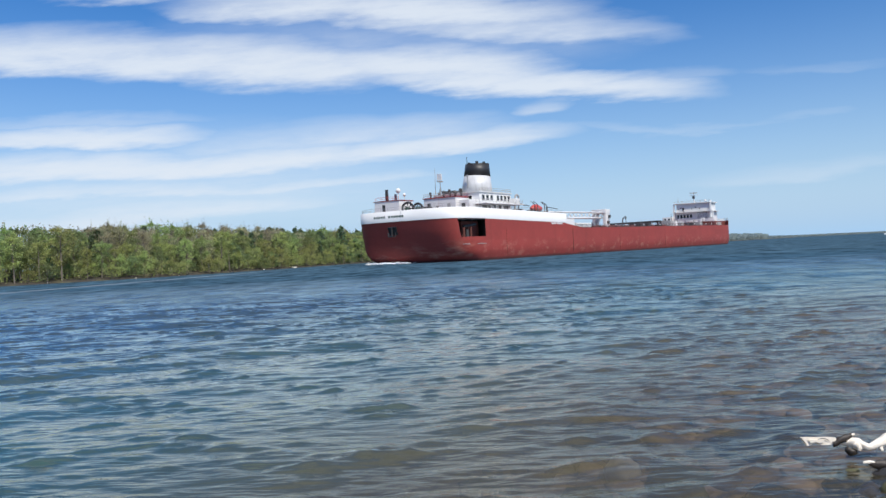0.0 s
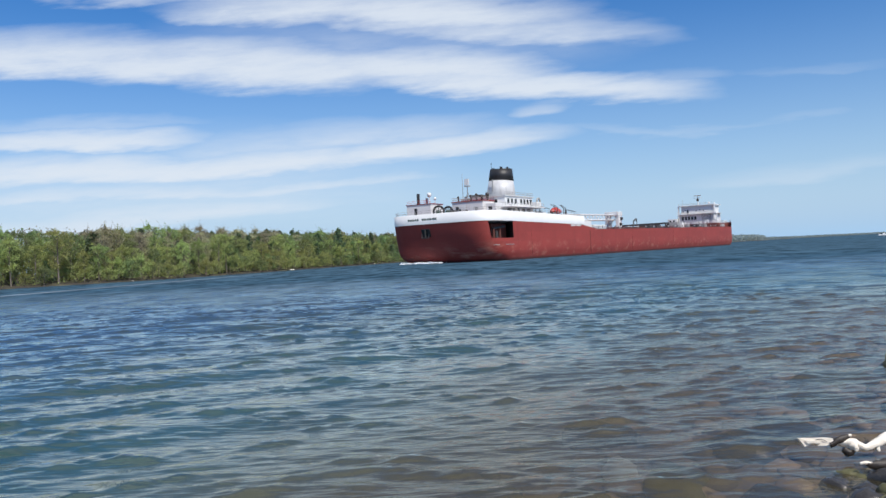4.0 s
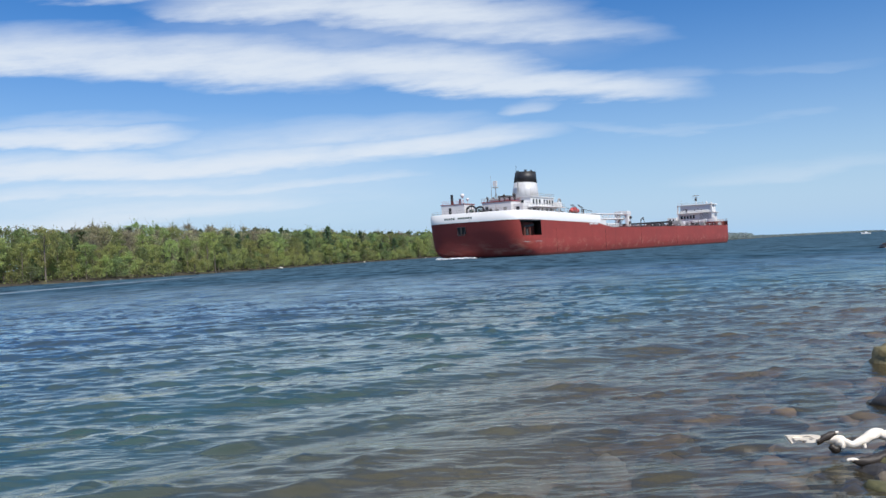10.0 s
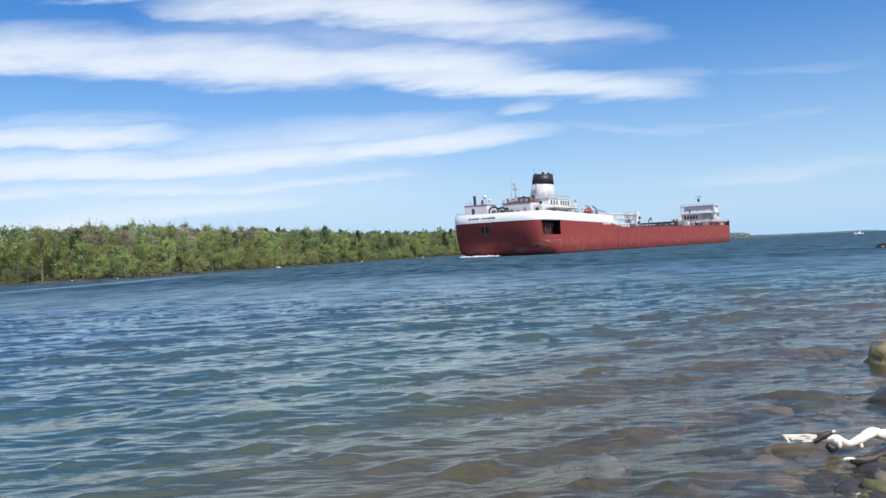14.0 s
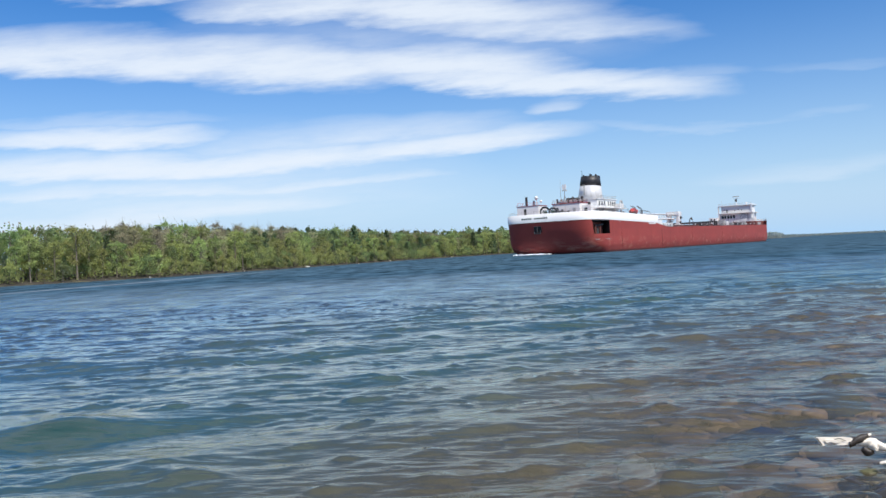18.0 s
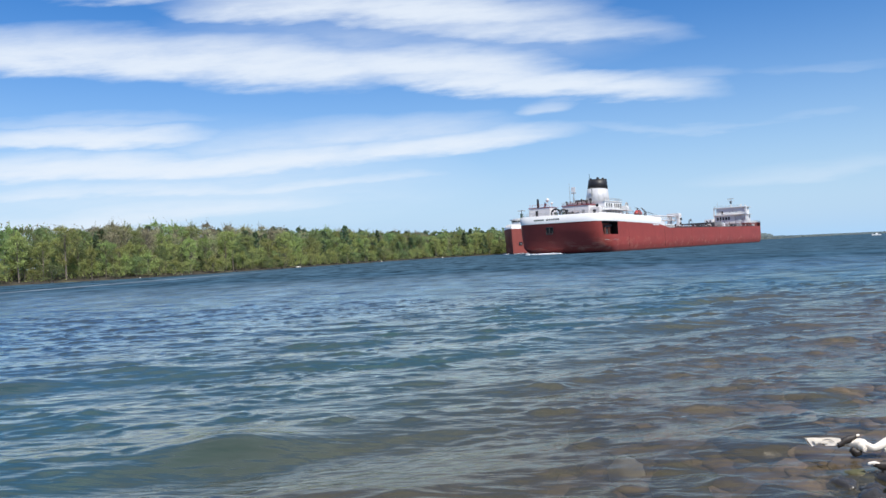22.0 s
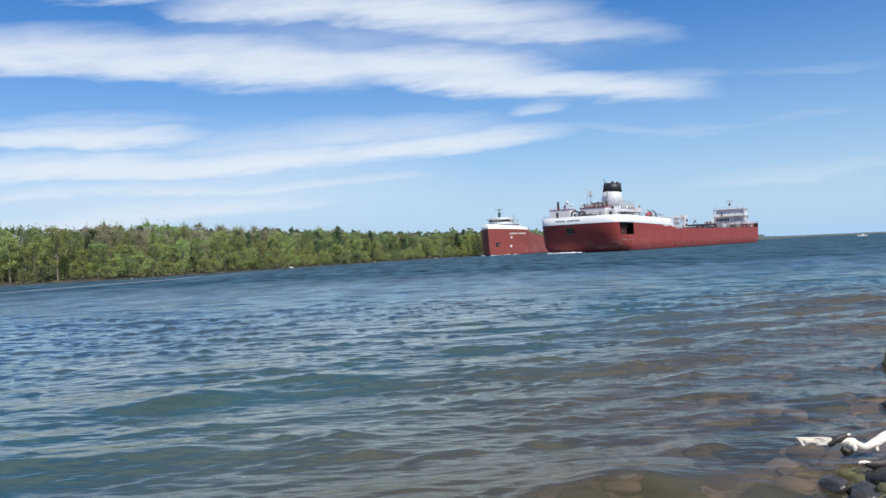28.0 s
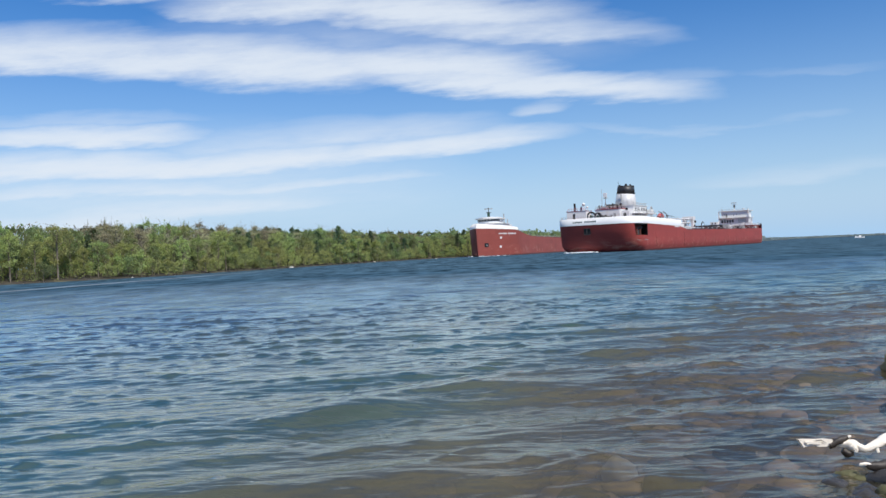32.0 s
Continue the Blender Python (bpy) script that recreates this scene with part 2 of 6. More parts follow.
def water_mat():
    m = bpy.data.materials.new("river_water")
    m.use_nodes = True
    t = m.node_tree
    t.nodes.clear()
    L = t.links.new
    out = t.nodes.new("ShaderNodeOutputMaterial")
    geo = t.nodes.new("ShaderNodeNewGeometry")
    tc = t.nodes.new("ShaderNodeTexCoord")
    sep = t.nodes.new("ShaderNodeSeparateXYZ")
    L(geo.outputs["Position"], sep.inputs[0])
    # metres out from the near bank, its contours uneven
    off = math_node(t, "MULTIPLY", math_node(t, "SUBTRACT", math_node(t, "MULTIPLY_ADD", sep.outputs[1], 0.565, 1.0), sep.outputs[0]), 0.87)
    nz = t.nodes.new("ShaderNodeTexNoise")
    nz.inputs["Scale"].default_value, nz.inputs["Detail"].default_value = 0.16, 4.0
    L(geo.outputs["Position"], nz.inputs["Vector"])
    off = math_node(t, "MULTIPLY_ADD", math_node(t, "SUBTRACT", nz.outputs[0], 0.5), 5.0, math_node(t, "MAXIMUM", off, math_node(t, "MULTIPLY", math_node(t, "SUBTRACT", sep.outputs[1], 20.0), 0.5)))

    def shelf(lo, hi):
        r = t.nodes.new("ShaderNodeMapRange")
        r.interpolation_type = "SMOOTHSTEP"
        r.inputs["From Min"].default_value, r.inputs["From Max"].default_value = lo, hi
        L(off, r.inputs["Value"])
        return r
    deep, mid, blue = shelf(0.0, 8.0), shelf(3.5, 10.0), shelf(10.0, 26.0)
    teal = t.nodes.new("ShaderNodeMix")
    teal.data_type = "RGBA"
    L(mid.outputs[0], teal.inputs[0])
    teal.inputs[6].default_value, teal.inputs[7].default_value = (0.078, 0.068, 0.042, 1), (0.013, 0.048, 0.048, 1)
    colr = t.nodes.new("ShaderNodeMix")
    colr.data_type = "RGBA"
    L(blue.outputs[0], colr.inputs[0]), L(teal.outputs[2], colr.inputs[6])
    colr.inputs[7].default_value = (0.006, 0.027, 0.056, 1)
    dif = t.nodes.new("ShaderNodeBsdfDiffuse")
    # reflected sky painted into the channel's colour: paler, in drawn-out ruffled streaks
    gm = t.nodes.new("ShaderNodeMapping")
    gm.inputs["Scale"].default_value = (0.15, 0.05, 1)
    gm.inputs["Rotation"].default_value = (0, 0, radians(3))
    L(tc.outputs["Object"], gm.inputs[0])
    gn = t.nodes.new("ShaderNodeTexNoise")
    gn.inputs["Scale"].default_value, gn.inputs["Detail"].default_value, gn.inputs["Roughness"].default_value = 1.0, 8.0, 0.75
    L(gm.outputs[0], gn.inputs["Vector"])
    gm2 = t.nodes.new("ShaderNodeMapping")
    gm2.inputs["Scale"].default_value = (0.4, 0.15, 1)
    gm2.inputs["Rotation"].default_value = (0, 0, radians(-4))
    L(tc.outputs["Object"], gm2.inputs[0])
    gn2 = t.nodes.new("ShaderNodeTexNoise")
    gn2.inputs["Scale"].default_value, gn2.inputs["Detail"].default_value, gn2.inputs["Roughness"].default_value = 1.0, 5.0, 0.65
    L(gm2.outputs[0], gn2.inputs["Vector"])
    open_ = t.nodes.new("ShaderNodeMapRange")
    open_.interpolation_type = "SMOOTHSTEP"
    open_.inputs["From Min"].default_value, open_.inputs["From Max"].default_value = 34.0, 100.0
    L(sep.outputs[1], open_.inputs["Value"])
    # far colour stands in for the low sky that ruffled water reflects
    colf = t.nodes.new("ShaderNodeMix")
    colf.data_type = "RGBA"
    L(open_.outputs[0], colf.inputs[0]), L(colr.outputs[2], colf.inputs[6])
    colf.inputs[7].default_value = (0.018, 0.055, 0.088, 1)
    # a pale seam in the current, along the far side of the channel
    seam = math_node(t, "SUBTRACT", sep.outputs[0], math_node(t, "MULTIPLY_ADD", sep.outputs[1], 0.14, -61.6))
    seam = math_node(t, "MULTIPLY", math_node(t, "SUBTRACT", 1.0, math_node(t, "MULTIPLY", math_node(t, "ABSOLUTE", seam), 0.4), clamp=True),
                     math_node(t, "MULTIPLY", math_node(t, "SUBTRACT", 190.0, sep.outputs[1]), 0.02, clamp=True))
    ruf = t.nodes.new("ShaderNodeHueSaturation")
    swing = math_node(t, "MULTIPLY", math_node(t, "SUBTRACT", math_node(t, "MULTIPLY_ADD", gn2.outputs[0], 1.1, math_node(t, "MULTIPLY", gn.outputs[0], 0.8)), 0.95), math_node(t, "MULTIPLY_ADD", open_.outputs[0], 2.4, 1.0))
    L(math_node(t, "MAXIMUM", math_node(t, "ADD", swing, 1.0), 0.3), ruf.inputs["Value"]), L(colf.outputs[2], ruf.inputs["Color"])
    cols = t.nodes.new("ShaderNodeMix")
    cols.data_type = "RGBA"
    L(math_node(t, "MULTIPLY", seam, gn.outputs[0]), cols.inputs[0]), L(ruf.outputs[0], cols.inputs[6])
    cols.inputs[7].default_value = (0.34, 0.38, 0.42, 1)
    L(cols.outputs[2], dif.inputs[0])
    tr = t.nodes.new("ShaderNodeBsdfTransparent")
    tr.inputs[0].default_value = (0.82, 0.79, 0.74, 1)
    body = t.nodes.new("ShaderNodeMixShader")
    L(math_node(t, "MULTIPLY_ADD", deep.outputs[0], 0.7, 0.3), body.inputs[0]), L(tr.outputs[0], body.inputs[1]), L(dif.outputs[0], body.inputs[2])
    # fine ripples; out in the channel the larger chop too
    rough_out = t.nodes.new("ShaderNodeMapRange")
    rough_out.inputs["From Min"].default_value, rough_out.inputs["From Max"].default_value = 12.0, 42.0
    L(sep.outputs[1], rough_out.inputs["Value"])
    last = None
    for sc, st, dist, stretch, outer in ((0.25, 0.35, 1.2, 0.45, True), (0.5, 0.4, 0.7, 0.4, True), (0.9, 0.45, 0.42, 0.4, True), (1.3, 0.10, 0.26, 0.35, False), (2.8, 0.28, 0.13, 0.3, False), (6.5, 0.36, 0.05, 0.3, False), (15.0, 0.16, 0.022, 0.35, False)):
        mp = t.nodes.new("ShaderNodeMapping")
        mp.inputs["Scale"].default_value = (stretch, 1, 1)
        mp.inputs["Rotation"].default_value = (0, 0, radians(8))
        L(tc.outputs["Object"], mp.inputs[0])
        nn = t.nodes.new("ShaderNodeTexNoise")
        nn.inputs["Scale"].default_value, nn.inputs["Detail"].default_value, nn.inputs["Roughness"].default_value = sc, 2.0, 0.5
        L(mp.outputs[0], nn.inputs["Vector"])
        bp = t.nodes.new("ShaderNodeBump")
        bp.inputs["Strength"].default_value, bp.inputs["Distance"].default_value = st, dist
        if outer:
            L(math_node(t, "MULTIPLY", rough_out.outputs[0], st), bp.inputs["Strength"])
        L(nn.outputs[0], bp.inputs["Height"])
        if last:
            L(last, bp.inputs["Normal"])
        last = bp.outputs[0]
    gl = t.nodes.new("ShaderNodeBsdfGlossy")
    far = t.nodes.new("ShaderNodeMapRange")
    far.inputs["From Min"].default_value, far.inputs["From Max"].default_value = 30.0, 120.0
    far.inputs["To Min"].default_value, far.inputs["To Max"].default_value = 0.14, 0.45
    L(sep.outputs[1], far.inputs["Value"]), L(far.outputs[0], gl.inputs["Roughness"])
    # mirrored light tinted warm by the bank, cooler farther out
    sheen = t.nodes.new("ShaderNodeMix")
    sheen.data_type = "RGBA"
    L(blue.outputs[0], sheen.inputs[0]), L(sheen.outputs[2], gl.inputs["Color"])
    sheen.inputs[6].default_value, sheen.inputs[7].default_value = (1.0, 0.95, 0.83, 1), (0.88, 0.98, 0.94, 1)
    cap = t.nodes.new("ShaderNodeMapRange")
    cap.inputs["From Min"].default_value, cap.inputs["From Max"].default_value = 24.0, 90.0
    cap.inputs["To Min"].default_value, cap.inputs["To Max"].default_value = 0.88, 0.09
    L(sep.outputs[1], cap.inputs["Value"])
    # gusts: ruffled streaks that mirror less of the low sky
    gust = math_node(t, "MULTIPLY", cap.outputs[0], math_node(t, "ADD", math_node(t, "MULTIPLY", swing, 1.0), 1.0))
    fr = t.nodes.new("ShaderNodeFresnel")
    fr.inputs[0].default_value = 1.34
    L(last, gl.inputs["Normal"]), L(last, fr.inputs["Normal"]), L(last, dif.inputs["Normal"])
    mix = t.nodes.new("ShaderNodeMixShader")
    L(math_node(t, "MINIMUM", math_node(t, "MULTIPLY", fr.outputs[0], math_node(t, "MULTIPLY_ADD", mid.outputs[0], 0.6, 1.0)), math_node(t, "MAXIMUM", gust, 0.02)), mix.inputs[0]), L(body.outputs[0], mix.inputs[1]), L(gl.outputs[0], mix.inputs[2])
    L(mix.outputs[0], out.inputs[0])
    return m


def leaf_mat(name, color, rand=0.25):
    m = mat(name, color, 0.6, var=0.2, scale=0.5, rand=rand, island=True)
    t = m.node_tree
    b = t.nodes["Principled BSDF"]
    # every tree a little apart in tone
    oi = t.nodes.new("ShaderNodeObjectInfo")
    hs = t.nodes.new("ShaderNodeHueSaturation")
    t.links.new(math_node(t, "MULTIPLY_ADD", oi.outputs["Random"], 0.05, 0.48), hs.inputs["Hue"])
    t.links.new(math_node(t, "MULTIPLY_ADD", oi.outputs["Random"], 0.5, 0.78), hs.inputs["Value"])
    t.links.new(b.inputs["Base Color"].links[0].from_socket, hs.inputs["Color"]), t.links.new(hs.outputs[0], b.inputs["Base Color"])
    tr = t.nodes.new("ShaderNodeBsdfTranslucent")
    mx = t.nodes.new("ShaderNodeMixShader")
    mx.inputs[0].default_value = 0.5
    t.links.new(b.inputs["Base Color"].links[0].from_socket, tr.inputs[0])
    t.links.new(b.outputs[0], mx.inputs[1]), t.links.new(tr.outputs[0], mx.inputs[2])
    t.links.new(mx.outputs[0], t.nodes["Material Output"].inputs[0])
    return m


M_RED = hull_paint("red_hull_paint", (0.285, 0.040, 0.031), (0.55, 0.28, 0.20), (0.15, 0.024, 0.018))
M_RED2 = hull_paint("brown_red_hull_paint", (0.27, 0.062, 0.048), (0.5, 0.28, 0.22), (0.18, 0.045, 0.035))
M_WHITE = mat("white_ship_paint", (0.70, 0.70, 0.69), 0.45, var=0.05, scale=0.4, streak=((0.45, 0.30, 0.2), (0.9, 0.9, 0.10), 2.2, 0.66))
# funnel white greyed and streaked darker: its shading put into the paint
M_FUNNEL = mat("shaded_white_paint", (0.55, 0.55, 0.55), 0.4, var=0.2, scale=0.5, streak=((0.25, 0.24, 0.23), (0.9, 0.9, 0.10), 2.2, 0.5))
M_BLACK = mat("black_paint", (0.018, 0.018, 0.020), 0.5, var=0.2, scale=1.0)
M_DARK = mat("dark_steel", (0.045, 0.042, 0.042), 0.6, var=0.3, scale=2.0)
M_GREY = mat("grey_paint", (0.33, 0.33, 0.32), 0.55, var=0.15, scale=1.5)
M_DECK = mat("deck_paint", (0.17, 0.045, 0.035), 0.7, var=0.25, scale=0.6)
M_ORANGE = mat("lifeboat_red", (0.48, 0.05, 0.04), 0.4, var=0.1, scale=1.0)
M_GLASS = mat("dark_window_glass", (0.02, 0.025, 0.03), 0.08, var=0.05)
M_GREEN = mat("green_paint", (0.03, 0.07, 0.05), 0.5, var=0.2, scale=2.0)
M_WATER = water_mat()
M_BARK = mat("grey_bark", (0.16, 0.135, 0.11), 0.9, var=0.3, scale=3.0, bump=0.5, bump_scale=15)
M_LEAF = leaf_mat("spring_leaves", (0.30, 0.36, 0.13))
M_LEAF2 = leaf_mat("yellow_green_leaves", (0.39, 0.43, 0.15))
M_LEAF3 = leaf_mat("mid_green_leaves", (0.22, 0.285, 0.115))
M_TWIG = leaf_mat("budding_twigs", (0.40, 0.37, 0.23))
# distance haze is mixed into these leaves' colour
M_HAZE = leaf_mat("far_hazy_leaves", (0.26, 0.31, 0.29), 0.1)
M_NEEDLE = leaf_mat("conifer_needles", (0.11, 0.16, 0.08))


# ---- ground and water ----
def sheet(name, xs, ys, z, material):
    nx, ny = len(xs), len(ys)
    co = np.empty((ny, nx, 3))
    co[..., 0], co[..., 1], co[..., 2] = xs[None, :], ys[:, None], z
    i = np.arange((ny - 1) * nx).reshape(ny - 1, nx)[:, :-1]
    f = np.stack([i, i + 1, i + nx + 1, i + nx], -1).reshape(-1, 4)
    me = bpy.data.meshes.new(name)
    me.vertices.add(nx * ny)
    me.vertices.foreach_set("co", co.ravel())
    me.loops.add(f.size)
    me.loops.foreach_set("vertex_index", f.ravel())
    me.polygons.add(len(f))
    me.polygons.foreach_set("loop_start", np.arange(0, f.size, 4))
    me.polygons.foreach_set("use_smooth", np.ones(len(f), bool))
    me.materials.append(material)
    me.update(calc_edges=True)
    return new(name, me)


def graded(lo, hi, step, far, grow):
    a = list(np.arange(lo, hi, step))
    s, v = step, a[-1]
    while v < far:
        s *= grow
        v += s
        a.append(v)
    s, v, head = step, lo, []
    while v > -far:
        s *= grow
        v -= s
        head.append(v)
    return np.array(head[::-1] + a)


FAR_SHORE_Y = np.array([-400., -60., 60., 100., 125., 141., 160., 200., 250., 300., 350., 400., 480., 640., 800., 1130., 1900., 2600., 6000.])
FAR_SHORE_X = np.array([-700., -260., -135., -103., -86., -73., -56., -44., -33., -20., -2., 20., 58., 130., 235., 450., 830., 1500., 7000.])


def near_bank(y):
    """Across where the near bank's waterline runs."""
    return 0.565 * y + 1.0 - 0.6 * np.maximum(0, 4 - y) + 0.004 * np.maximum(0, y - 115) ** 1.7


def ground_height(x, y):
    d1 = (near_bank(y) - x) * 0.87                                    # metres out from the near bank
    d2 = (x - np.interp(y, FAR_SHORE_Y, FAR_SHORE_X)) * 0.80          # and from the far one
    bed1 = np.where(d1 > 0, -0.16 - 0.055 * d1 - 0.0022 * np.minimum(d1, 40) ** 2, np.maximum(-0.16, -0.16 - 0.25 * d1))
    bed2 = np.where(d2 > 0, -0.07 * d2, -0.16 * d2)
    h = np.maximum(np.maximum(bed1, -7), np.maximum(bed2, -7))
    return np.where(h > 0, 2.2 * (1 - np.exp(-h / 2.2)), h)


gx, gy = graded(-12, 9, 0.22, 6500, 1.09), graded(2, 20, 0.22, 6500, 1.09)
GX, GY = np.meshgrid(gx, gy)
gz = ground_height(GX, GY)
rs = np.random.RandomState(3)
near = np.exp(-((GX - 2) ** 2 + (GY - 9) ** 2) / 400)
gz = gz + near * (0.05 * np.sin(GX * 2.1 + GY * 1.3) * np.sin(GY * 1.7 - GX * 0.9) + 0.035 * rs.randn(*gz.shape))
M_GROUND = mat("stony_ground", (0.25, 0.185, 0.135), 0.9, var=0.5, scale=1.3, bump=0.8, bump_scale=6, streak=((0.09, 0.085, 0.05), (2.5, 2.5, 2.5), 3.0, 0.5))


def far_soil_shade(m):
    """Far soil and grass, not stones, darkened to paint in the waterline's dim reflection."""
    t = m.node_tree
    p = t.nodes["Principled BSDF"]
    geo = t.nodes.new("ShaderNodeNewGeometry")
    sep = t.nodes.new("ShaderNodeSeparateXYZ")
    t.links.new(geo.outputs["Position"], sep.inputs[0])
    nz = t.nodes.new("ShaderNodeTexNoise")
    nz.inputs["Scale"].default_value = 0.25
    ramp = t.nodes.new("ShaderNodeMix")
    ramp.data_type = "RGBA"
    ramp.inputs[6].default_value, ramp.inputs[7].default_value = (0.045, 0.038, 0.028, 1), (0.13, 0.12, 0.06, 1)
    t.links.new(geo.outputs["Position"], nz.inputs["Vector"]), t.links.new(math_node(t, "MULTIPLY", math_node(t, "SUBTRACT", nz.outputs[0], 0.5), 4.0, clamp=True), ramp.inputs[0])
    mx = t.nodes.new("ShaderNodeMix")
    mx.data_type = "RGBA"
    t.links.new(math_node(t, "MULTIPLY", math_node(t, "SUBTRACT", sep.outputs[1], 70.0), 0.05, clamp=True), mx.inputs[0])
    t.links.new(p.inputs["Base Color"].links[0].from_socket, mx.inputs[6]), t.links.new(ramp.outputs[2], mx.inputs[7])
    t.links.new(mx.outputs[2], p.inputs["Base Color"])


far_soil_shade(M_GROUND)
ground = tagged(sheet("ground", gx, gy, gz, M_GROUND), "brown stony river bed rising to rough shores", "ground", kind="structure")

# the water: one rippled sheet that drifts with its waves towards the near bank
DRIFT = Vector((0.878, -0.478, 0)) * 0.8
wx, wy = graded(-36, 10, 0.11, 6500, 1.06), graded(3.0, 46, 0.07, 6500, 1.035)
WX, WY = np.meshgrid(wx, wy)
cell = np.maximum(np.gradient(wx)[None, :] * 0.6, np.gradient(wy)[:, None])
wz = np.zeros_like(WX)
rs = np.random.RandomState(11)
# chop of many lengths, its crests mostly along the shore of the picture's breadth, in gusty patches
for i in range(90):
    lam = 0.24 * (2.6 / 0.24) ** (i / 89)
    ang = -1.4 + rs.normal(0, 0.5)
    k = 2 * math.pi / lam
    ph = k * (math.cos(ang) * WX + math.sin(ang) * WY) + rs.uniform(0, 6.28)
    ph = ph + 1.1 * np.sin(0.33 * WX + 0.11 * WY + rs.uniform(0, 6)) + 1.1 * np.sin(0.29 * WY - 0.13 * WX + rs.uniform(0, 6))
    gust = 0.55 + 0.45 * np.sin(0.37 * WX + rs.uniform(0, 6)) * np.sin(0.31 * WY + rs.uniform(0, 6))
    keep = np.clip(1.7 - 3.0 * cell / lam, 0, 1)
    wz += keep * gust * 0.0025 * lam ** 0.22 * (np.sin(ph) + 0.3 * np.cos(2 * ph))
# longer waves out in the channel
wz = (np.exp(np.clip(55.0 * wz, -3, 1.6)) - 1) / 55.0 * 0.95     # flat troughs, short peaked crests
for i in range(45):
    lam = 1.6 * (6.0 / 1.6) ** (i / 44)
    ang = -1.45 + rs.normal(0, 0.5)
    k = 2 * math.pi / lam
    ph = k * (math.cos(ang) * WX + math.sin(ang) * WY) + rs.uniform(0, 6.28)
    ph = ph + 1.2 * np.sin(0.11 * WX + 0.05 * WY + rs.uniform(0, 6)) + 1.2 * np.sin(0.09 * WY - 0.05 * WX + rs.uniform(0, 6))
    wz += np.clip((WY - 16) / 20, 0, 1) * np.clip(1.7 - 3.0 * cell / lam, 0, 1) * 0.0017 * lam ** 0.9 * (np.sin(ph) + 0.3 * np.cos(2 * ph))
# the ship's wash: a train of longer swells still out from the bank at the start
out = (WX * 0.878 - WY * 0.478)                       # along the way to the bank
for lam, amp, ang, mid, wide in ((3.0, 0.03, -1.15, -20.5, 5.0), (3.6, 0.04, -1.15, -25.5, 4.5), (3.2, 0.05, -1.2, -30.5, 4.0), (2.6, 0.035, -1.1, -15.5, 4.0), (2.5, 0.03, -1.35, -24.0, 9.0), (5.5, 0.025, -1.0, -12.0, 20.0)):
    k = 2 * math.pi / lam
    ph = k * (math.cos(ang) * WX + math.sin(ang) * WY) + 0.7 * np.sin(0.4 * WX - 0.3 * WY)
    wz += amp * np.exp(-((out - mid) / wide) ** 2) * np.clip(1.7 - 3.0 * cell / lam, 0, 1) * (np.sin(ph) + 0.35 * np.cos(2 * ph))
# single short crests of the wash among them, steep on the side of the bank
CRESTS = [(-23.9, 23.8, 0.10, 1.0), (-21.6, 25.0, 0.07, 1.0), (-18.9, 23.9, 0.075, 1.3), (-16.0, 22.1, 0.06, 1.2), (-21.0, 20.0, 0.05, 1.1), (-18.2, 17.9, 0.10, 0.7), (-15.9, 15.3, 0.08, 0.8), (-13.0, 17.0, 0.045, 1.0)]
CRESTS += [(rs.uniform(-40, 4), rs.uniform(7, 34), rs.uniform(0.02, 0.05), rs.uniform(0.5, 1.3)) for i in range(90)]
for cx, cy, amp, half in CRESTS:
    turn = rs.normal(0.0, 0.25)
    win = (np.abs(wx - cx) < 5 * half)[None, :] & (np.abs(wy - cy) < 3)[:, None]
    du = (WX[win] - cx) * math.cos(turn) + (WY[win] - cy) * math.sin(turn)
    dv = (WY[win] - cy) * math.cos(turn) - (WX[win] - cx) * math.sin(turn) + 0.12 * du * du / half
    wz[win] += amp * np.exp(-(du / half) ** 2) * (np.exp(-(dv / np.where(dv < 0, 0.26, 0.6)) ** 2) - 0.35 * np.exp(-((dv + 0.75) / 0.5) ** 2))
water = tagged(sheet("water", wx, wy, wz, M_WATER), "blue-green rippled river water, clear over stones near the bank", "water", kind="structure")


# ---- building tools ----
def part(name, bm, material, parent, label="", smooth=False):
    me = bpy.data.meshes.new(name)
    bm.to_mesh(me)
    bm.free()
    me.materials.append(material)
    if smooth:
        me.polygons.foreach_set("use_smooth", [True] * len(me.polygons))
    ob = new(name, me)
    ob.parent = parent
    return tagged(ob, label) if label else ob


def box(x0, x1, y0, y1, z0, z1, bevel=0.0, bm=None, m=None):
    bm = bm or bmesh.new()
    r = bmesh.ops.create_cube(bm, size=1)["verts"]
    for v in r:
        v.co = Vector((x0 + (x1 - x0) * (v.co.x + 0.5), y0 + (y1 - y0) * (v.co.y + 0.5), z0 + (z1 - z0) * (v.co.z + 0.5)))
    if m is not None:
        bmesh.ops.transform(bm, matrix=m, verts=r)
    if bevel:
        es = list({e for v in r for e in v.link_edges})
        bmesh.ops.bevel(bm, geom=es, offset=bevel, segments=2, affect="EDGES")
    return bm


def rod(a, b, r0, r1=None, n=10, bm=None, caps=True):
    bm = bm or bmesh.new()
    a, b = Vector(a), Vector(b)
    d = b - a
    r = bmesh.ops.create_cone(bm, cap_ends=caps, segments=n, radius1=r0, radius2=r0 if r1 is None else r1, depth=d.length)["verts"]
    bmesh.ops.transform(bm, matrix=Matrix.Translation((a + b) / 2) @ d.to_track_quat("Z", "Y").to_matrix().to_4x4(), verts=r)
    return bm


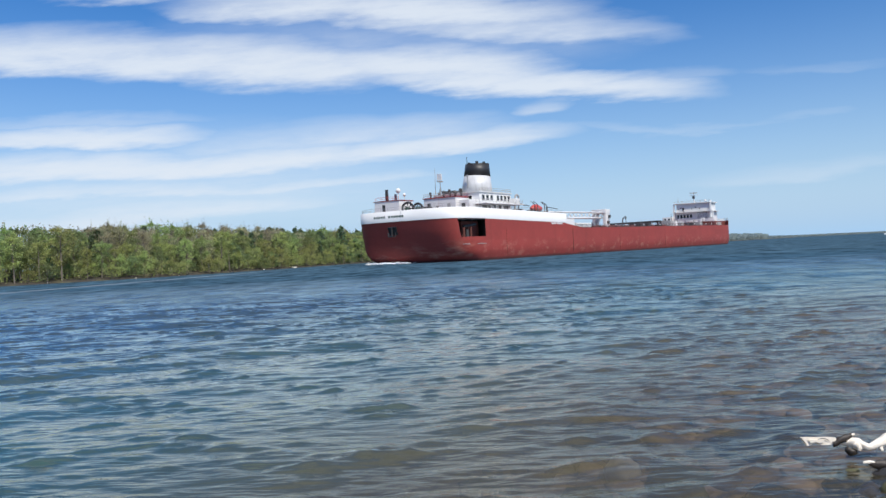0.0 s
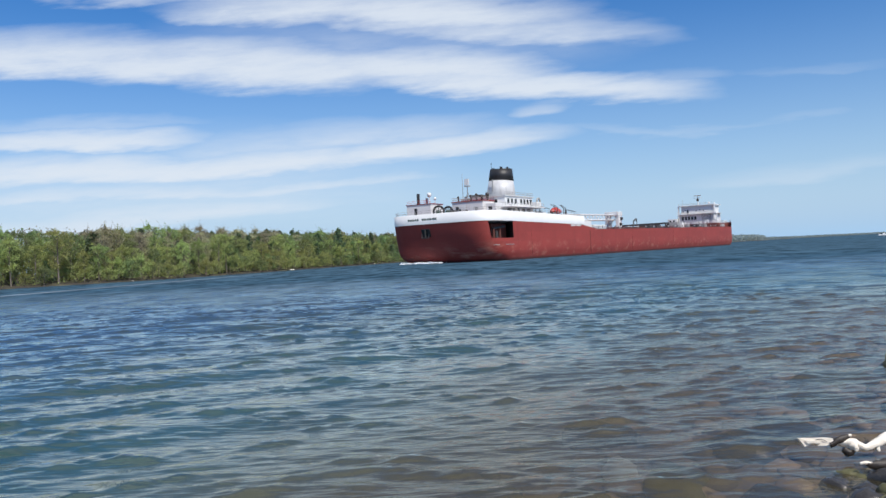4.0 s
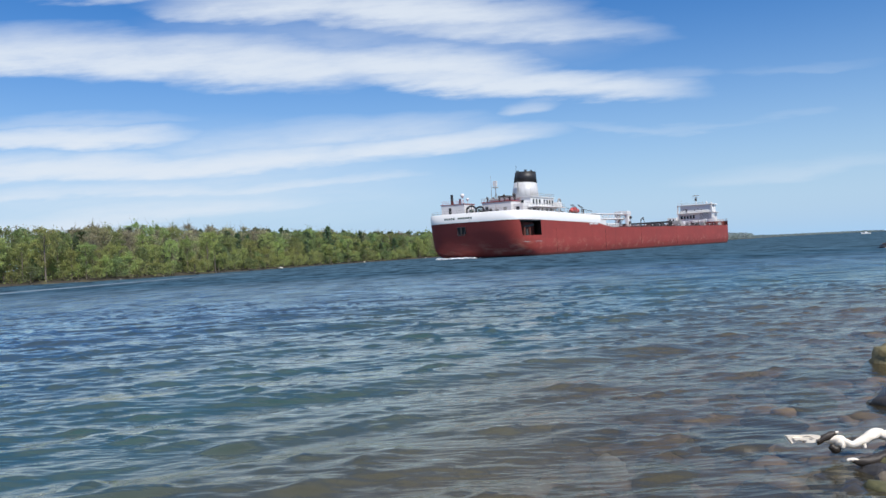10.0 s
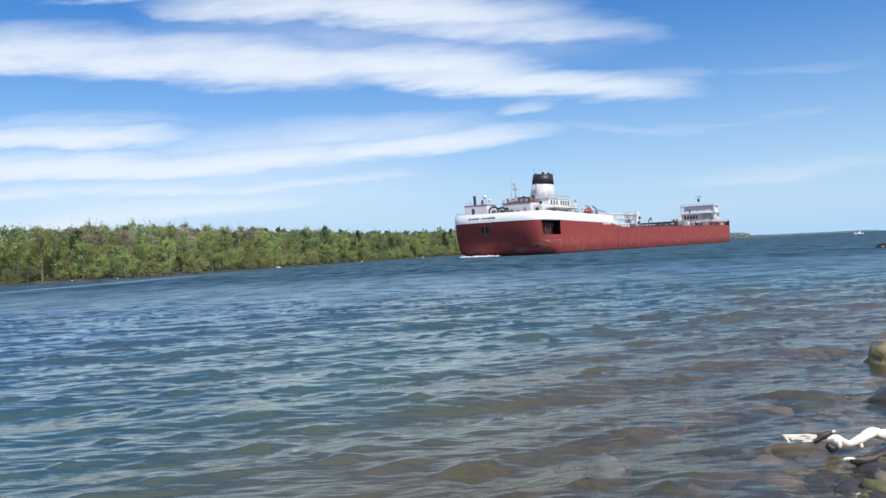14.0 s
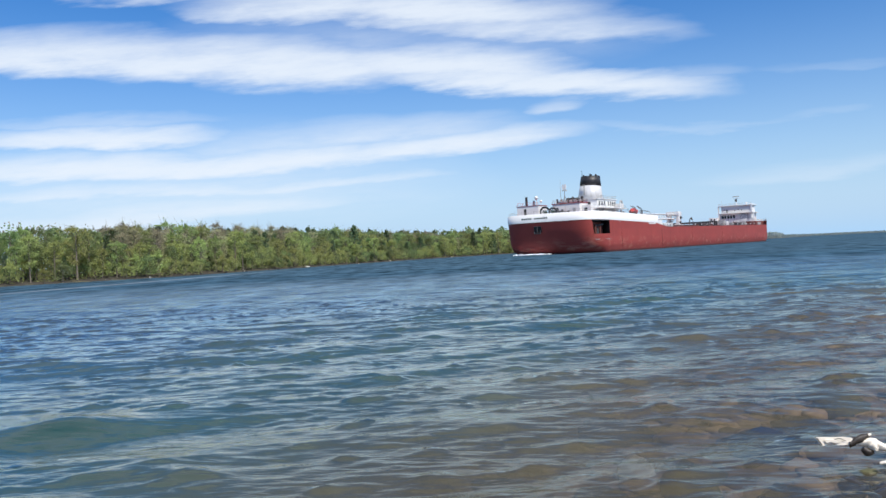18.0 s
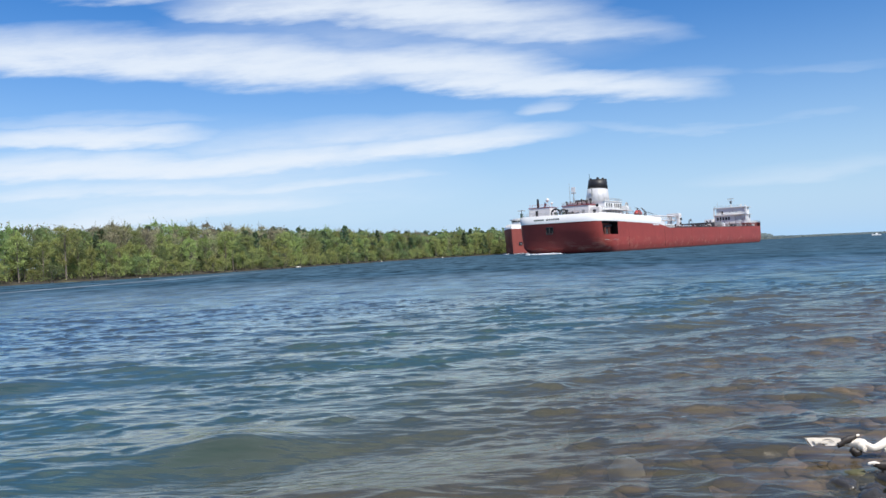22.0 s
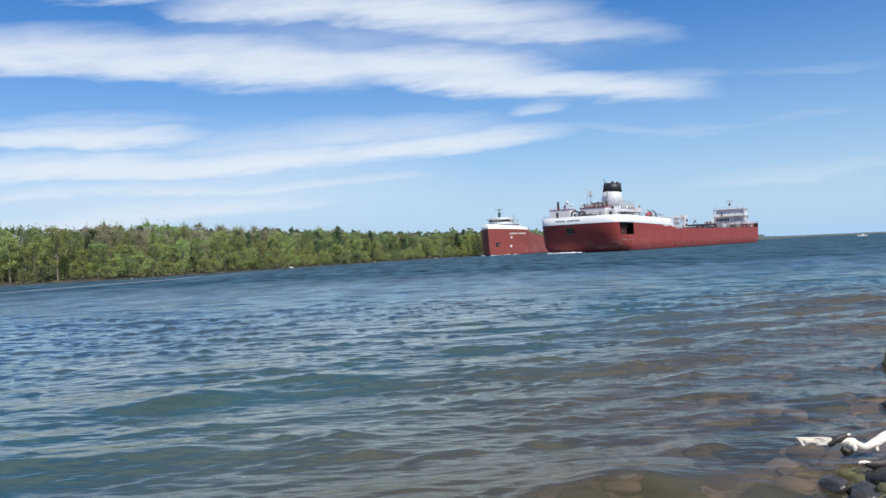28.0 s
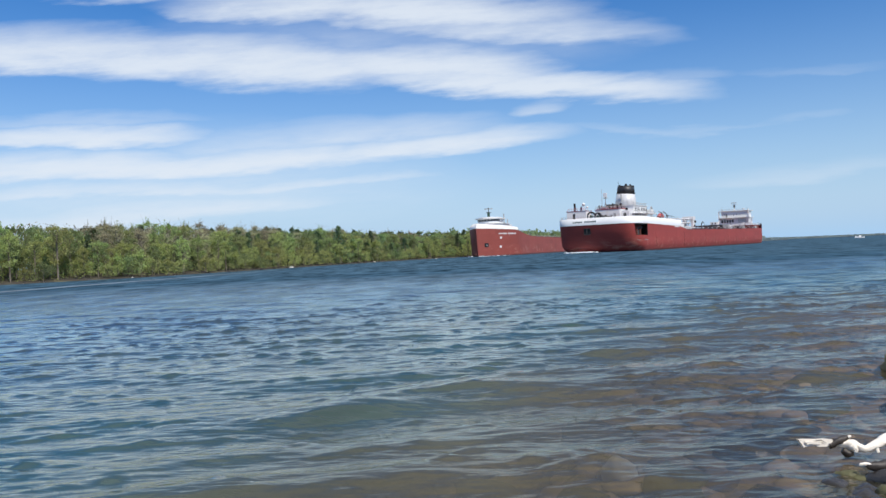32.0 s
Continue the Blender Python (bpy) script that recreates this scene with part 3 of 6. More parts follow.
def ball(c, r, bm=None, sx=1, sy=1, sz=1, n=12):
    bm = bm or bmesh.new()
    v = bmesh.ops.create_uvsphere(bm, u_segments=n, v_segments=n // 2 + 1, radius=r)["verts"]
    bmesh.ops.transform(bm, matrix=Matrix.Translation(c) @ Matrix.Diagonal((sx, sy, sz, 1)), verts=v)
    return bm


def ring(c, axis, R, r, n=24, k=6, bm=None):
    bm = bm or bmesh.new()
    q = Vector(axis).to_track_quat("Z", "Y").to_matrix()
    rows = []
    for i in range(n):
        a = 2 * math.pi * i / n
        rows.append([bm.verts.new(Vector(c) + q @ Vector(((R + r * math.cos(b)) * math.cos(a), (R + r * math.cos(b)) * math.sin(a), r * math.sin(b))))
                     for b in (2 * math.pi * j / k for j in range(k))])
    for i in range(n):
        for j in range(k):
            bm.faces.new((rows[i][j], rows[(i + 1) % n][j], rows[(i + 1) % n][(j + 1) % k], rows[i][(j + 1) % k]))
    return bm


def prism(pts, z0, z1, bm=None):
    """A plan outline raised from z0 to z1."""
    bm = bm or bmesh.new()
    lo = [bm.verts.new((x, y, z0)) for x, y in pts]
    hi = [bm.verts.new((x, y, z1)) for x, y in pts]
    bm.faces.new(lo[::-1]), bm.faces.new(hi)
    for i in range(len(pts)):
        j = (i + 1) % len(pts)
        bm.faces.new((lo[i], lo[j], hi[j], hi[i]))
    bmesh.ops.recalc_face_normals(bm, faces=bm.faces)
    return bm


def railing(pts, h, parent, material, step=2.0, bars=3, r=0.035):
    """Posts and bars along a line on a deck, one bent rail."""
    bm = bmesh.new()
    for a, b in zip(pts, pts[1:]):
        a, b = Vector(a), Vector(b)
        n = max(1, round((b - a).length / step))
        for i in range(n + 1):
            p = a.lerp(b, i / n)
            rod(p, p + Vector((0, 0, h)), r, n=4, bm=bm)
        for j in range(1, bars + 1):
            up = Vector((0, 0, h * j / bars))
            rod(a + up, b + up, r, n=4, bm=bm)
    return part("railing", bm, material, parent)


def window_on(parent, c, w, h, face, material=None, frame_mat=None, depth=0.12):
    """A window set in a wall: a frame proud of it and a dark pane. face: 'x+', 'y-' ... the way that it looks."""
    ax, sg = face[0], 1 if face[1] == "+" else -1
    c = Vector(c)

    def blk(u0, u1, v0, v1, d0, d1, bm=None):
        d0, d1 = sorted((sg * d0, sg * d1))
        if ax == "x":
            return box(c.x + d0, c.x + d1, c.y + u0, c.y + u1, c.z + v0, c.z + v1, bm=bm)
        return box(c.x + u0, c.x + u1, c.y + d0, c.y + d1, c.z + v0, c.z + v1, bm=bm)
    f = 0.09
    bm = blk(-w / 2 - f, -w / 2, -h / 2 - f, h / 2 + f, -0.02, depth)
    blk(w / 2, w / 2 + f, -h / 2 - f, h / 2 + f, -0.02, depth, bm)
    blk(-w / 2, w / 2, -h / 2 - f, -h / 2, -0.02, depth, bm)
    blk(-w / 2, w / 2, h / 2, h / 2 + f, -0.02, depth, bm)
    win = part("window", bm, frame_mat or M_WHITE, parent)
    part("pane", blk(-w / 2, w / 2, -h / 2, h / 2, 0.0, 0.04), material or M_GLASS, win, "dark window pane")
    return win


def door_on(parent, c, w, h, face, is_open=True):
    ax, sg = face[0], 1 if face[1] == "+" else -1
    d = sorted((sg * -0.02, sg * 0.05))
    if ax == "y":
        bm = box(c[0] - w / 2, c[0] + w / 2, c[1] + d[0], c[1] + d[1], c[2], c[2] + h)
    else:
        bm = box(c[0] + d[0], c[0] + d[1], c[1] - w / 2, c[1] + w / 2, c[2], c[2] + h)
    # an open doorway is a black slab: the dark inside is its paint
    return part("door", bm, M_BLACK if is_open else M_GREY, parent, "open doorway, a black slab for its shade" if is_open else "grey steel door")


M_ROCK = mat("brown_grey_rock", (0.13, 0.105, 0.075), 0.85, var=0.35, scale=4.0, bump=0.7, bump_scale=14, streak=((0.12, 0.12, 0.06), (5, 5, 9), 2.5, 0.52))
M_OLIVE = mat("olive_brown_rock", (0.20, 0.165, 0.08), 0.85, var=0.45, scale=4.0, bump=0.8, bump_scale=10, streak=((0.07, 0.07, 0.05), (3, 3, 5), 2.5, 0.5))
M_ALGAE = mat("algae_grown_rock", (0.085, 0.082, 0.032), 0.7, var=0.4, scale=5.0, bump=0.5, bump_scale=18)
M_PALE = mat("pale_stone", (0.62, 0.61, 0.57), 0.85, var=0.25, scale=3.0)
M_WETROCK = mat("wet_dark_rock", (0.035, 0.032, 0.03), 0.25, var=0.4, scale=5.0, bump=0.6, bump_scale=16)
M_STONE = mat("river_stones", (0.26, 0.195, 0.145), 0.8, var=0.3, scale=6.0, rand=0.7, island=True)
M_BLEACHED = mat("bleached_wood", (0.80, 0.73, 0.62), 0.75, var=0.14, scale=6.0, bump=0.4, bump_scale=40, streak=((0.45, 0.33, 0.22), (8, 30, 30), 2.0, 0.6))
M_WETWOOD = mat("wet_black_wood", (0.03, 0.023, 0.018), 0.55, var=0.4, scale=8.0, bump=0.4, bump_scale=30)


def rock(name, label, c, size, material, seed, n=3):
    bm = bmesh.new()
    bmesh.ops.create_icosphere(bm, subdivisions=n, radius=1)
    off = Vector((seed * 3.1, seed * 1.7, seed * 0.9))
    for v in bm.verts:
        d = noise.noise(v.co * 1.1 + off) * 0.5 + noise.noise(v.co * 2.7 + off) * 0.22 + noise.noise(v.co * 6.0 + off) * 0.07
        v.co = Vector(v.co * (1 + d))
        v.co = Vector((v.co.x * size[0], v.co.y * size[1], v.co.z * size[2]))
    me = bpy.data.meshes.new(name)
    bm.to_mesh(me)
    bm.free()
    me.materials.append(material)
    me.polygons.foreach_set("use_smooth", [True] * len(me.polygons))
    ob = new(name, me)
    ob.location, ob.rotation_euler = c, (0, 0, seed)
    return tagged(ob, label, "rock", group="rocks on the near bank")


# ---- the long red ship, seen from her stern ----
def plan(z, y_aft, y_bow, half, quarter, nose, aft_pow=3.2, nose_pow=2.3, nq=26, nm=16, nb=16):
    """Half of the hull's outline at one height: from the centre of the stern along one side to the stem."""
    pts = []
    for i in range(nq):
        a = math.pi / 2 * (0.99 if i == nq - 2 else i / (nq - 1))
        pts.append((half * math.sin(a) ** (2 / aft_pow), y_aft + quarter * (1 - math.cos(a) ** (2 / aft_pow))))
    y0, y1 = y_aft + quarter, y_bow - nose
    for i in range(1, nm):
        pts.append((half, y0 + (y1 - y0) * i / nm))
    for i in range(nb):
        a = math.pi / 2 * i / (nb - 1)
        pts.append((half * math.cos(a) ** (2 / nose_pow), y1 + nose * math.sin(a) ** (2 / nose_pow)))
    return pts


SHEER = lambda y: 7.75 + max(0.0, y - 35) * 0.0075          # spar deck
POOP = lambda y: 9.25 + (28 - y) * 0.016                    # top of the red at the stern


def red_top(y):
    if y < 28:
        return POOP(y)
    if y < 35:
        return POOP(28) + (SHEER(35) - POOP(28)) * ((y - 28) / 7) ** 0.6
    return SHEER(y)


M_RUST = mat("dark_rust", (0.11, 0.03, 0.02), 0.8, var=0.5, scale=1.5)


def make_ship():
    ship = tagged(new("cargo_ship"), "long red lake freighter with white stern houses, funnel topped in black", "ship")
    zs = [-1.6, -0.4, 0.5, 1.4, 2.6, 4.0, 5.7, 7.2]

    def level(z):
        v = max(0.0, min(1.0, z / 9.5))
        w = max(0.0, min(1.0, z / 3.2))
        y_aft = -29.2 + 4.0 * (1 - v) + 1.2 * (1 - min(1, max(0, z) / 2.5)) ** 2
        return plan(z, y_aft, 233, 16 - 0.9 * (1 - w) ** 2, 14.5 - 3.0 * (1 - v) + 3.5 * (1 - w) ** 2, 26, aft_pow=4.4 + 1.2 * (1 - v) - 1.6 * (1 - w) ** 2)
    half = [level(z) for z in zs] + [level(9)]
    n = len(half[0])
    star = [list(h) for h in half]
    hole = lambda i, j: 14 <= i <= 23 and j >= 6              # the stern port, starboard quarter
    bm = bmesh.new()
    for side in (1, -1):
        grid = []
        for j, pts in enumerate(star if side == 1 else half):
            top = j == len(half) - 1
            row = []
            for x, y in pts:
                z = red_top(y) if top else min(zs[j], red_top(y) - 0.02 * (len(half) - 1 - j))
                row.append(bm.verts.new((side * x, y, z)))
            grid.append(row)
        for j in range(len(grid) - 1):
            for i in range(n - 1):
                if side == 1 and hole(i, j):
                    continue
                q = (grid[j][i], grid[j][i + 1], grid[j + 1][i + 1], grid[j + 1][i])
                try:
                    bm.faces.new(q if side == 1 else q[::-1])
                except ValueError:
                    pass
    bmesh.ops.remove_doubles(bm, verts=bm.verts, dist=0.001)
    part("hull", bm, M_RED, ship, "weathered red hull with pale scrapes", smooth=True)
    # the port in the quarter: chamber and gear coloured dark for the shade inside
    edge = star[-1][14:25]
    sill = star[6][14:25]
    low, high = 5.7, 9.75
    bm = bmesh.new()
    outer0 = [bm.verts.new((x - 0.03, y, low)) for x, y in sill]
    outer1 = [bm.verts.new((x - 0.03, y, high)) for x, y in edge]
    inner0 = [bm.verts.new((x - 4.5, y + 4.0, low)) for x, y in edge]
    inner1 = [bm.verts.new((x - 4.5, y + 4.0, high)) for x, y in edge]
    for i in range(len(edge) - 1):
        bm.faces.new((outer0[i], outer0[i + 1], inner0[i + 1], inner0[i]))
        bm.faces.new((inner1[i], inner1[i + 1], outer1[i + 1], outer1[i]))
        bm.faces.new((inner0[i], inner0[i + 1], inner1[i + 1], inner1[i]))
    for i in (0, -1):
        bm.faces.new((outer0[i], inner0[i], inner1[i], outer1[i]))
    ch = part("stern_port", bm, M_DARK, ship, "open loading port in the quarter, its inner shade coloured dark")
    for i, (dx, dy, r, h) in enumerate(((-1.2, 1.0, 0.5, 2.2), (-1.0, 1.3, 0.35, 2.8), (-1.4, 1.6, 0.45, 1.8), (-1.2, 1.0, 0.3, 3.0))):
        x, y = edge[1 + 2 * i]
        part("winch_drum", rod((x + dx, y + dy, low + 0.02), (x + dx, y + dy, low + h), r, r * 0.8), M_DARK if i % 2 == 0 else M_RUST, ch)
    x, y = edge[4]
    part("cross_beam", rod((x - 1.2, y + 0.5, low + 2.4), (edge[9][0] - 1.0, edge[9][1] + 0.6, low + 2.9), 0.3), M_DARK, ch)
    # ramp takes the darker deck red to stand for its shade
    part("raised_ramp", box(edge[6][0] - 3.2, edge[6][0] - 2.5, edge[5][1] + 0.6, edge[10][1] + 1.5, low + 0.02, low + 3.7), M_DECK, ch, "red plate of the raised ramp, its shade in the colour")
    # lip round the port, torn rubber along its head
    for i in range(0, 10, 2):
        (xa, ya), (xb, yb) = edge[i], edge[i + 2 if i + 2 < len(edge) else -1]
        part("fender_strip", rod((xa + 0.06, ya - 0.06, high + 0.08 - 0.12 * (i % 4)), (xb + 0.06, yb - 0.06, high + 0.1), 0.16, n=6), M_BLACK, ch)
    # white band round the stern
    bm = bmesh.new()
    band = [p for p in half[-1] if p[1] <= 29.5] + [(16.0, 29.5)]
    for side in (1, -1):
        a = [bm.verts.new((side * (x + 0.05), y - 0.05, red_top(min(y, 28)) - 0.03)) for x, y in band]
        b = [bm.verts.new((side * (x + 0.05), y - 0.05, POOP(y) + 2.55)) for x, y in band]
        c = [bm.verts.new((side * max(0, x - 0.25), y + 0.2, POOP(y) + 2.55)) for x, y in band]
        d = [bm.verts.new((side * max(0, x - 0.25), y + 0.2, red_top(min(y, 28)) - 0.03)) for x, y in band]
        for i in range(len(band) - 1):
            for p, q in ((a, b), (b, c), (c, d)):
                f = (p[i], p[i + 1], q[i + 1], q[i])
                bm.faces.new(f if side == 1 else f[::-1])
    bmesh.ops.remove_doubles(bm, verts=bm.verts, dist=0.001)
    part("bulwark_band", bm, M_WHITE, ship, "white painted bulwark band", smooth=True)
    # decks
    full = [(x - 0.15, y + 0.1) for x, y in band] + [(-x + 0.15, y + 0.1) for x, y in band[::-1]]
    bm = bmesh.new()
    bm.faces.new([bm.verts.new((x, y, POOP(y) + 0.35)) for x, y in full])
    part("poop_deck", bm, M_DECK, ship)
    bm = bmesh.new()
    side = [p for p in half[-1] if p[1] > 29]
    side = [(16, 29.0)] + side
    strip = [(bm.verts.new((x - 0.1, y, SHEER(y) - 0.12)), bm.verts.new((-x + 0.1, y, SHEER(y) - 0.12))) for x, y in side if x > 0.2]
    for (a, b), (c, d) in zip(strip, strip[1:]):
        bm.faces.new((a, c, d, b))
    part("spar_deck", bm, M_DECK, ship)
    part("break_bulkhead", box(-15.8, 15.8, 28.6, 28.9, 7.6, POOP(28) + 2.5), M_WHITE, ship)
    # deck-edge lip and hatch covers
    for s in (1, -1):
        bm = bmesh.new()
        for y in range(36, 204, 12):
            rod((s * 15.8, y, SHEER(y) + 0.04), (s * 15.8, y + 12, SHEER(y + 12) + 0.04), 0.09, n=5, bm=bm)
        part("gunwale_bar", bm, M_DARK, ship)
        railing([(s * 15.6, y, SHEER(y) - 0.1) for y in range(38, 206, 14)], 1.05, ship, M_DARK, step=3.5, bars=2, r=0.05)
    for k in range(21):
        y = 50 + k * 7.1
        z = SHEER(y) - 0.1
        hatch = part("hatch_cover", box(-9.5, 9.5, y, y + 5.2, z, z + 1.0, 0.08), M_DECK, ship)
        part("coaming", box(-9.8, 9.8, y - 0.25, y + 5.45, z - 0.02, z + 0.55), M_DARK, hatch)

    # --- stern houses ---
    winch_house = part("winch_house", box(-13.6, -5.8, -21.5, -15.5, 10.3, 15.8, 0.08), M_WHITE, ship)
    door_on(winch_house, (-10.6, -21.5, 12.6), 0.9, 2.3, "y-")
    part("roof_edge", box(-13.75, -5.65, -21.65, -15.35, 15.8, 15.95), M_RED, winch_house, "red roof edge")
    part("vent_pipe", rod((-11.0, -19.5, 15.9), (-11.0, -19.5, 18.9), 0.42, 0.40, 12), M_BLACK, winch_house, "black vent pipe")
    part("satellite_dome", ball((-7.4, -19.5, 18.4), 0.62), M_WHITE, winch_house, "white radar dome", True)
    part("dome_post", rod((-7.4, -19.5, 15.9), (-7.4, -19.5, 18.0), 0.12), M_WHITE, winch_house)
    part("satellite_dome", ball((-6.4, -18.3, 17.3), 0.42), M_WHITE, winch_house, smooth=True)
    part("dome_post", rod((-6.4, -18.3, 15.9), (-6.4, -18.3, 17.1), 0.09), M_WHITE, winch_house)
    part("vent_cowl", rod((-8.6, -19, 15.9), (-8.6, -19, 17.6), 0.4, 0.32), M_GREY, winch_house)
    railing([(-13.4, -21.3, 15.95), (-6.0, -21.3, 15.95)], 0.9, winch_house, M_ORANGE, step=2, bars=2, r=0.03)
    # mooring gear and hose reels on the open poop
    for x, y, r in ((-4.3, -20.0, 1.5), (-2.2, -18.6, 1.2)):
        reel = part("hose_reel", ring((x, y, 13.6), (0.25, -1, 0), r, 0.28), M_BLACK, ship, "black hose reel")
        for a in range(4):
            v = Vector((math.cos(a * math.pi / 4), 0.25 * math.cos(a * math.pi / 4), math.sin(a * math.pi / 4))) * r
            part("spoke", rod(Vector((x, y, 13.6)) - v, Vector((x, y, 13.6)) + v, 0.09, n=6), M_DARK, reel)
        part("hub", rod((x, y - 0.6, 13.6), (x, y + 0.6, 13.6), 0.45), M_GREEN, reel)
        part("stand", box(x - 0.9, x + 0.9, y - 0.3, y + 0.3, 10.3, 12.2), M_DARK, reel)
    for x, y, z, r in ((-0.5, -17.5, 13.1, 0.8), (1.2, -16.5, 12.9, 0.7), (-8.0, -14.0, 13.3, 0.8)):
        bm = rod((x - 1.0, y, z), (x + 1.0, y, z), r, n=14)
        rod((x - 1.2, y, z), (x - 1.0, y, z), r * 1.35, n=14, bm=bm)
        rod((x + 1.0, y, z), (x + 1.2, y, z), r * 1.35, n=14, bm=bm)
        w = part("mooring_winch", bm, M_DARK, ship, "dark mooring winch")
        part("winch_bed", box(x - 1.3, x + 1.3, y - 0.8, y + 0.8, 10.3, z - r * 0.8), M_GREY, w)
    # the engine-room house
    house = part("aft_house", box(-6.6, 3.2, -9.5, 6.0, 10.3, 16.4, 0.1), M_WHITE, ship, "white steel deckhouse")
    door_on(house, (-4.9, -9.5, 12.4), 1.0, 2.8, "y-")
    door_on(house, (1.2, -9.5, 12.4), 1.0, 2.4, "y-", False)
    part("roof_edge", box(-6.8, 3.4, -9.7, 6.2, 16.4, 16.6), M_RED, house, "red roof edge")
    part("porch", box(3.2, 6.4, -8.0, 2.0, 10.3, 15.6, 0.1), M_WHITE, house)
    door_on(house, (4.7, -8.0, 12.4), 1.1, 2.3, "y-")
    railing([(-6.6, 5.5, 16.6), (-6.6, -9.5, 16.6), (3.2, -9.5, 16.6), (3.2, -3.2, 16.6)], 1.0, house, M_GREY, step=1.6, bars=2, r=0.04)
    tier = part("lower_tier", box(-10, 9.4, -5.0, 13.0, 10.3, 12.7), M_WHITE, ship)
    tier2 = part("promenade_deck", box(-10.2, 9.9, -5.2, 15.5, 14.35, 14.6), M_WHITE, ship)
    core = part("accommodation_block", box(-7.5, 6.6, -3.0, 14.0, 12.7, 17.6, 0.08), M_WHITE, ship, "white block of cabins")
    part("roof_edge", box(-7.8, 6.9, -3.3, 14.3, 17.6, 17.8), M_WHITE, core)
    for y in (-1.2, 1.0, 3.2, 6.6, 8.6, 10.6, 12.6):
        window_on(core, (6.6, y, 16.25), 1.35, 1.4, "x+")
    for x in (-1.0, 1.2, 3.8):
        window_on(core, (x, -3.0, 16.3), 1.0, 1.0, "y-")
    door_on(core, (6.6, 5.0, 12.7), 0.9, 1.6, "x+")
    for y in (-2.5, 0.5, 3.5, 8.0, 11.0):
        part("deck_post", rod((9.6, y, 12.7), (9.6, y, 14.35), 0.09, n=6), M_WHITE, tier2)
    # black panels on the wall paint the shade of openings there
    for y0, y1 in ((-1.8, 0.6), (1.2, 2.6), (6.8, 9.2), (9.8, 12.0)):
        part("dark_opening", box(6.62, 6.70, y0, y1, 12.8, 14.2), M_BLACK, core, "black panel for the shade in an opening under the promenade deck")
    railing([(-10, -5.0, 14.6), (9.6, -5.0, 14.6), (9.6, 15.2, 14.6)], 1.05, tier2, M_GREY, step=1.8, bars=3, r=0.035)
    railing([(9.2, -4.8, 12.7), (9.2, 12.8, 12.7)], 1.0, tier, M_GREY, step=1.8, bars=2, r=0.04)
    railing([(6.6, -3.0, 17.8), (6.6, 14.0, 17.8), (-7, 14.0, 17.8)], 1.0, core, M_GREY, step=1.6, bars=2, r=0.04)
    part("fan_housing", box(7.0, 9.0, 12.0, 15.0, 14.6, 16.2, 0.15), M_WHITE, tier2)
    part("round_vent", ring((8.2, 14.6, 16.3), (1, 0, 0), 1.0, 0.25), M_GREY, tier2)
    # funnel
    funnel = part("funnel", rod((0.4, 6.2, 17.4), (0.5, 6.6, 22.6), 4.4, 3.62, 40), M_FUNNEL, ship, "white funnel with a black top", True)
    part("black_top", rod((0.5, 6.6, 22.6), (0.6, 6.75, 25.9), 3.65, 3.25, 40), M_BLACK, funnel, "sooty black funnel top", True)
    part("rim", ring((0.6, 6.75, 25.9), (0, 0, 1), 3.17, 0.12, 40), M_BLACK, funnel)
    for x, y, r, h in ((-1.6, 6.0, 0.35, 0.9), (-0.2, 8.2, 0.4, 0.7), (1.2, 5.6, 0.45, 1.0), (2.3, 7.4, 0.4, 0.9), (0.4, 7.0, 0.3, 1.2), (-1.0, 8.0, 0.3, 0.6)):
        part("exhaust_pipe", rod((x, y, 25.4), (x, y, 25.7 + h), r, r * 0.9), M_BLACK, funnel)
    part("whistle_mast", rod((-2.2, 6.0, 25.4), (-2.2, 6.0, 28.2), 0.07), M_BLACK, funnel)
    part("ladder", box(-0.2, 0.2, 2.2, 2.3, 17.6, 23), M_GREY, funnel)
    part("funnel_deck_box", box(-4.6, -1.4, -2.6, 1.5, 17.6, 18.6, 0.08), M_DARK, core)
    # masts and aerials on the aft house
    mast = part("aerial_mast", rod((-5.0, -6.0, 16.5), (-5.0, -6.0, 24.6), 0.09, 0.04, 8), M_GREY, ship, "thin grey aerial mast")
    panel_mast = part("panel_mast", rod((-3.6, -5.8, 16.5), (-3.6, -5.8, 21.3), 0.16, 0.10, 8), M_GREY, ship, "grey mast with a white square reflector")
    part("reflector_panel", box(-4.3, -2.9, -6.2, -5.9, 21.3, 23.0, 0.05), M_WHITE, panel_mast, "white square reflector")
    part("platform", rod((-3.6, -5.8, 20.9), (-3.6, -5.8, 21.1), 0.9), M_GREY, panel_mast)
    for dx in (-0.8, 0.8):
        part("stay", rod((-3.6 + dx, -5.8, 16.5), (-3.6, -5.8, 19.6), 0.06, n=6), M_DARK, panel_mast)
    for x, y, h, r in ((-5.6, -7.5, 1.4, 0.28), (-6.5, -2.0, 1.6, 0.3), (-1.8, -7.0, 1.5, 0.35), (-0.6, -6.0, 1.9, 0.3), (1.4, -6.5, 1.3, 0.4), (2.3, -5.0, 1.8, 0.45)):
        v = part("roof_vent", rod((x, y, 16.5), (x, y, 16.5 + h), r * 0.6, r), M_DARK, house)
        part("cowl", ball((x, y - 0.2, 16.5 + h), r * 1.2), M_DARK, v)
    # lifeboat, its davits and gear before the houses
    boat = part("lifeboat", ball((9.0, 24.5, 13.6), 1.0, None, 1.25, 3.4, 0.95, 16), M_ORANGE, ship, "red covered lifeboat on the poop", True)
    part("canopy", ball((9.0, 24.2, 14.2), 0.9, None, 1.0, 2.4, 0.7, 14), M_ORANGE, boat, smooth=True)
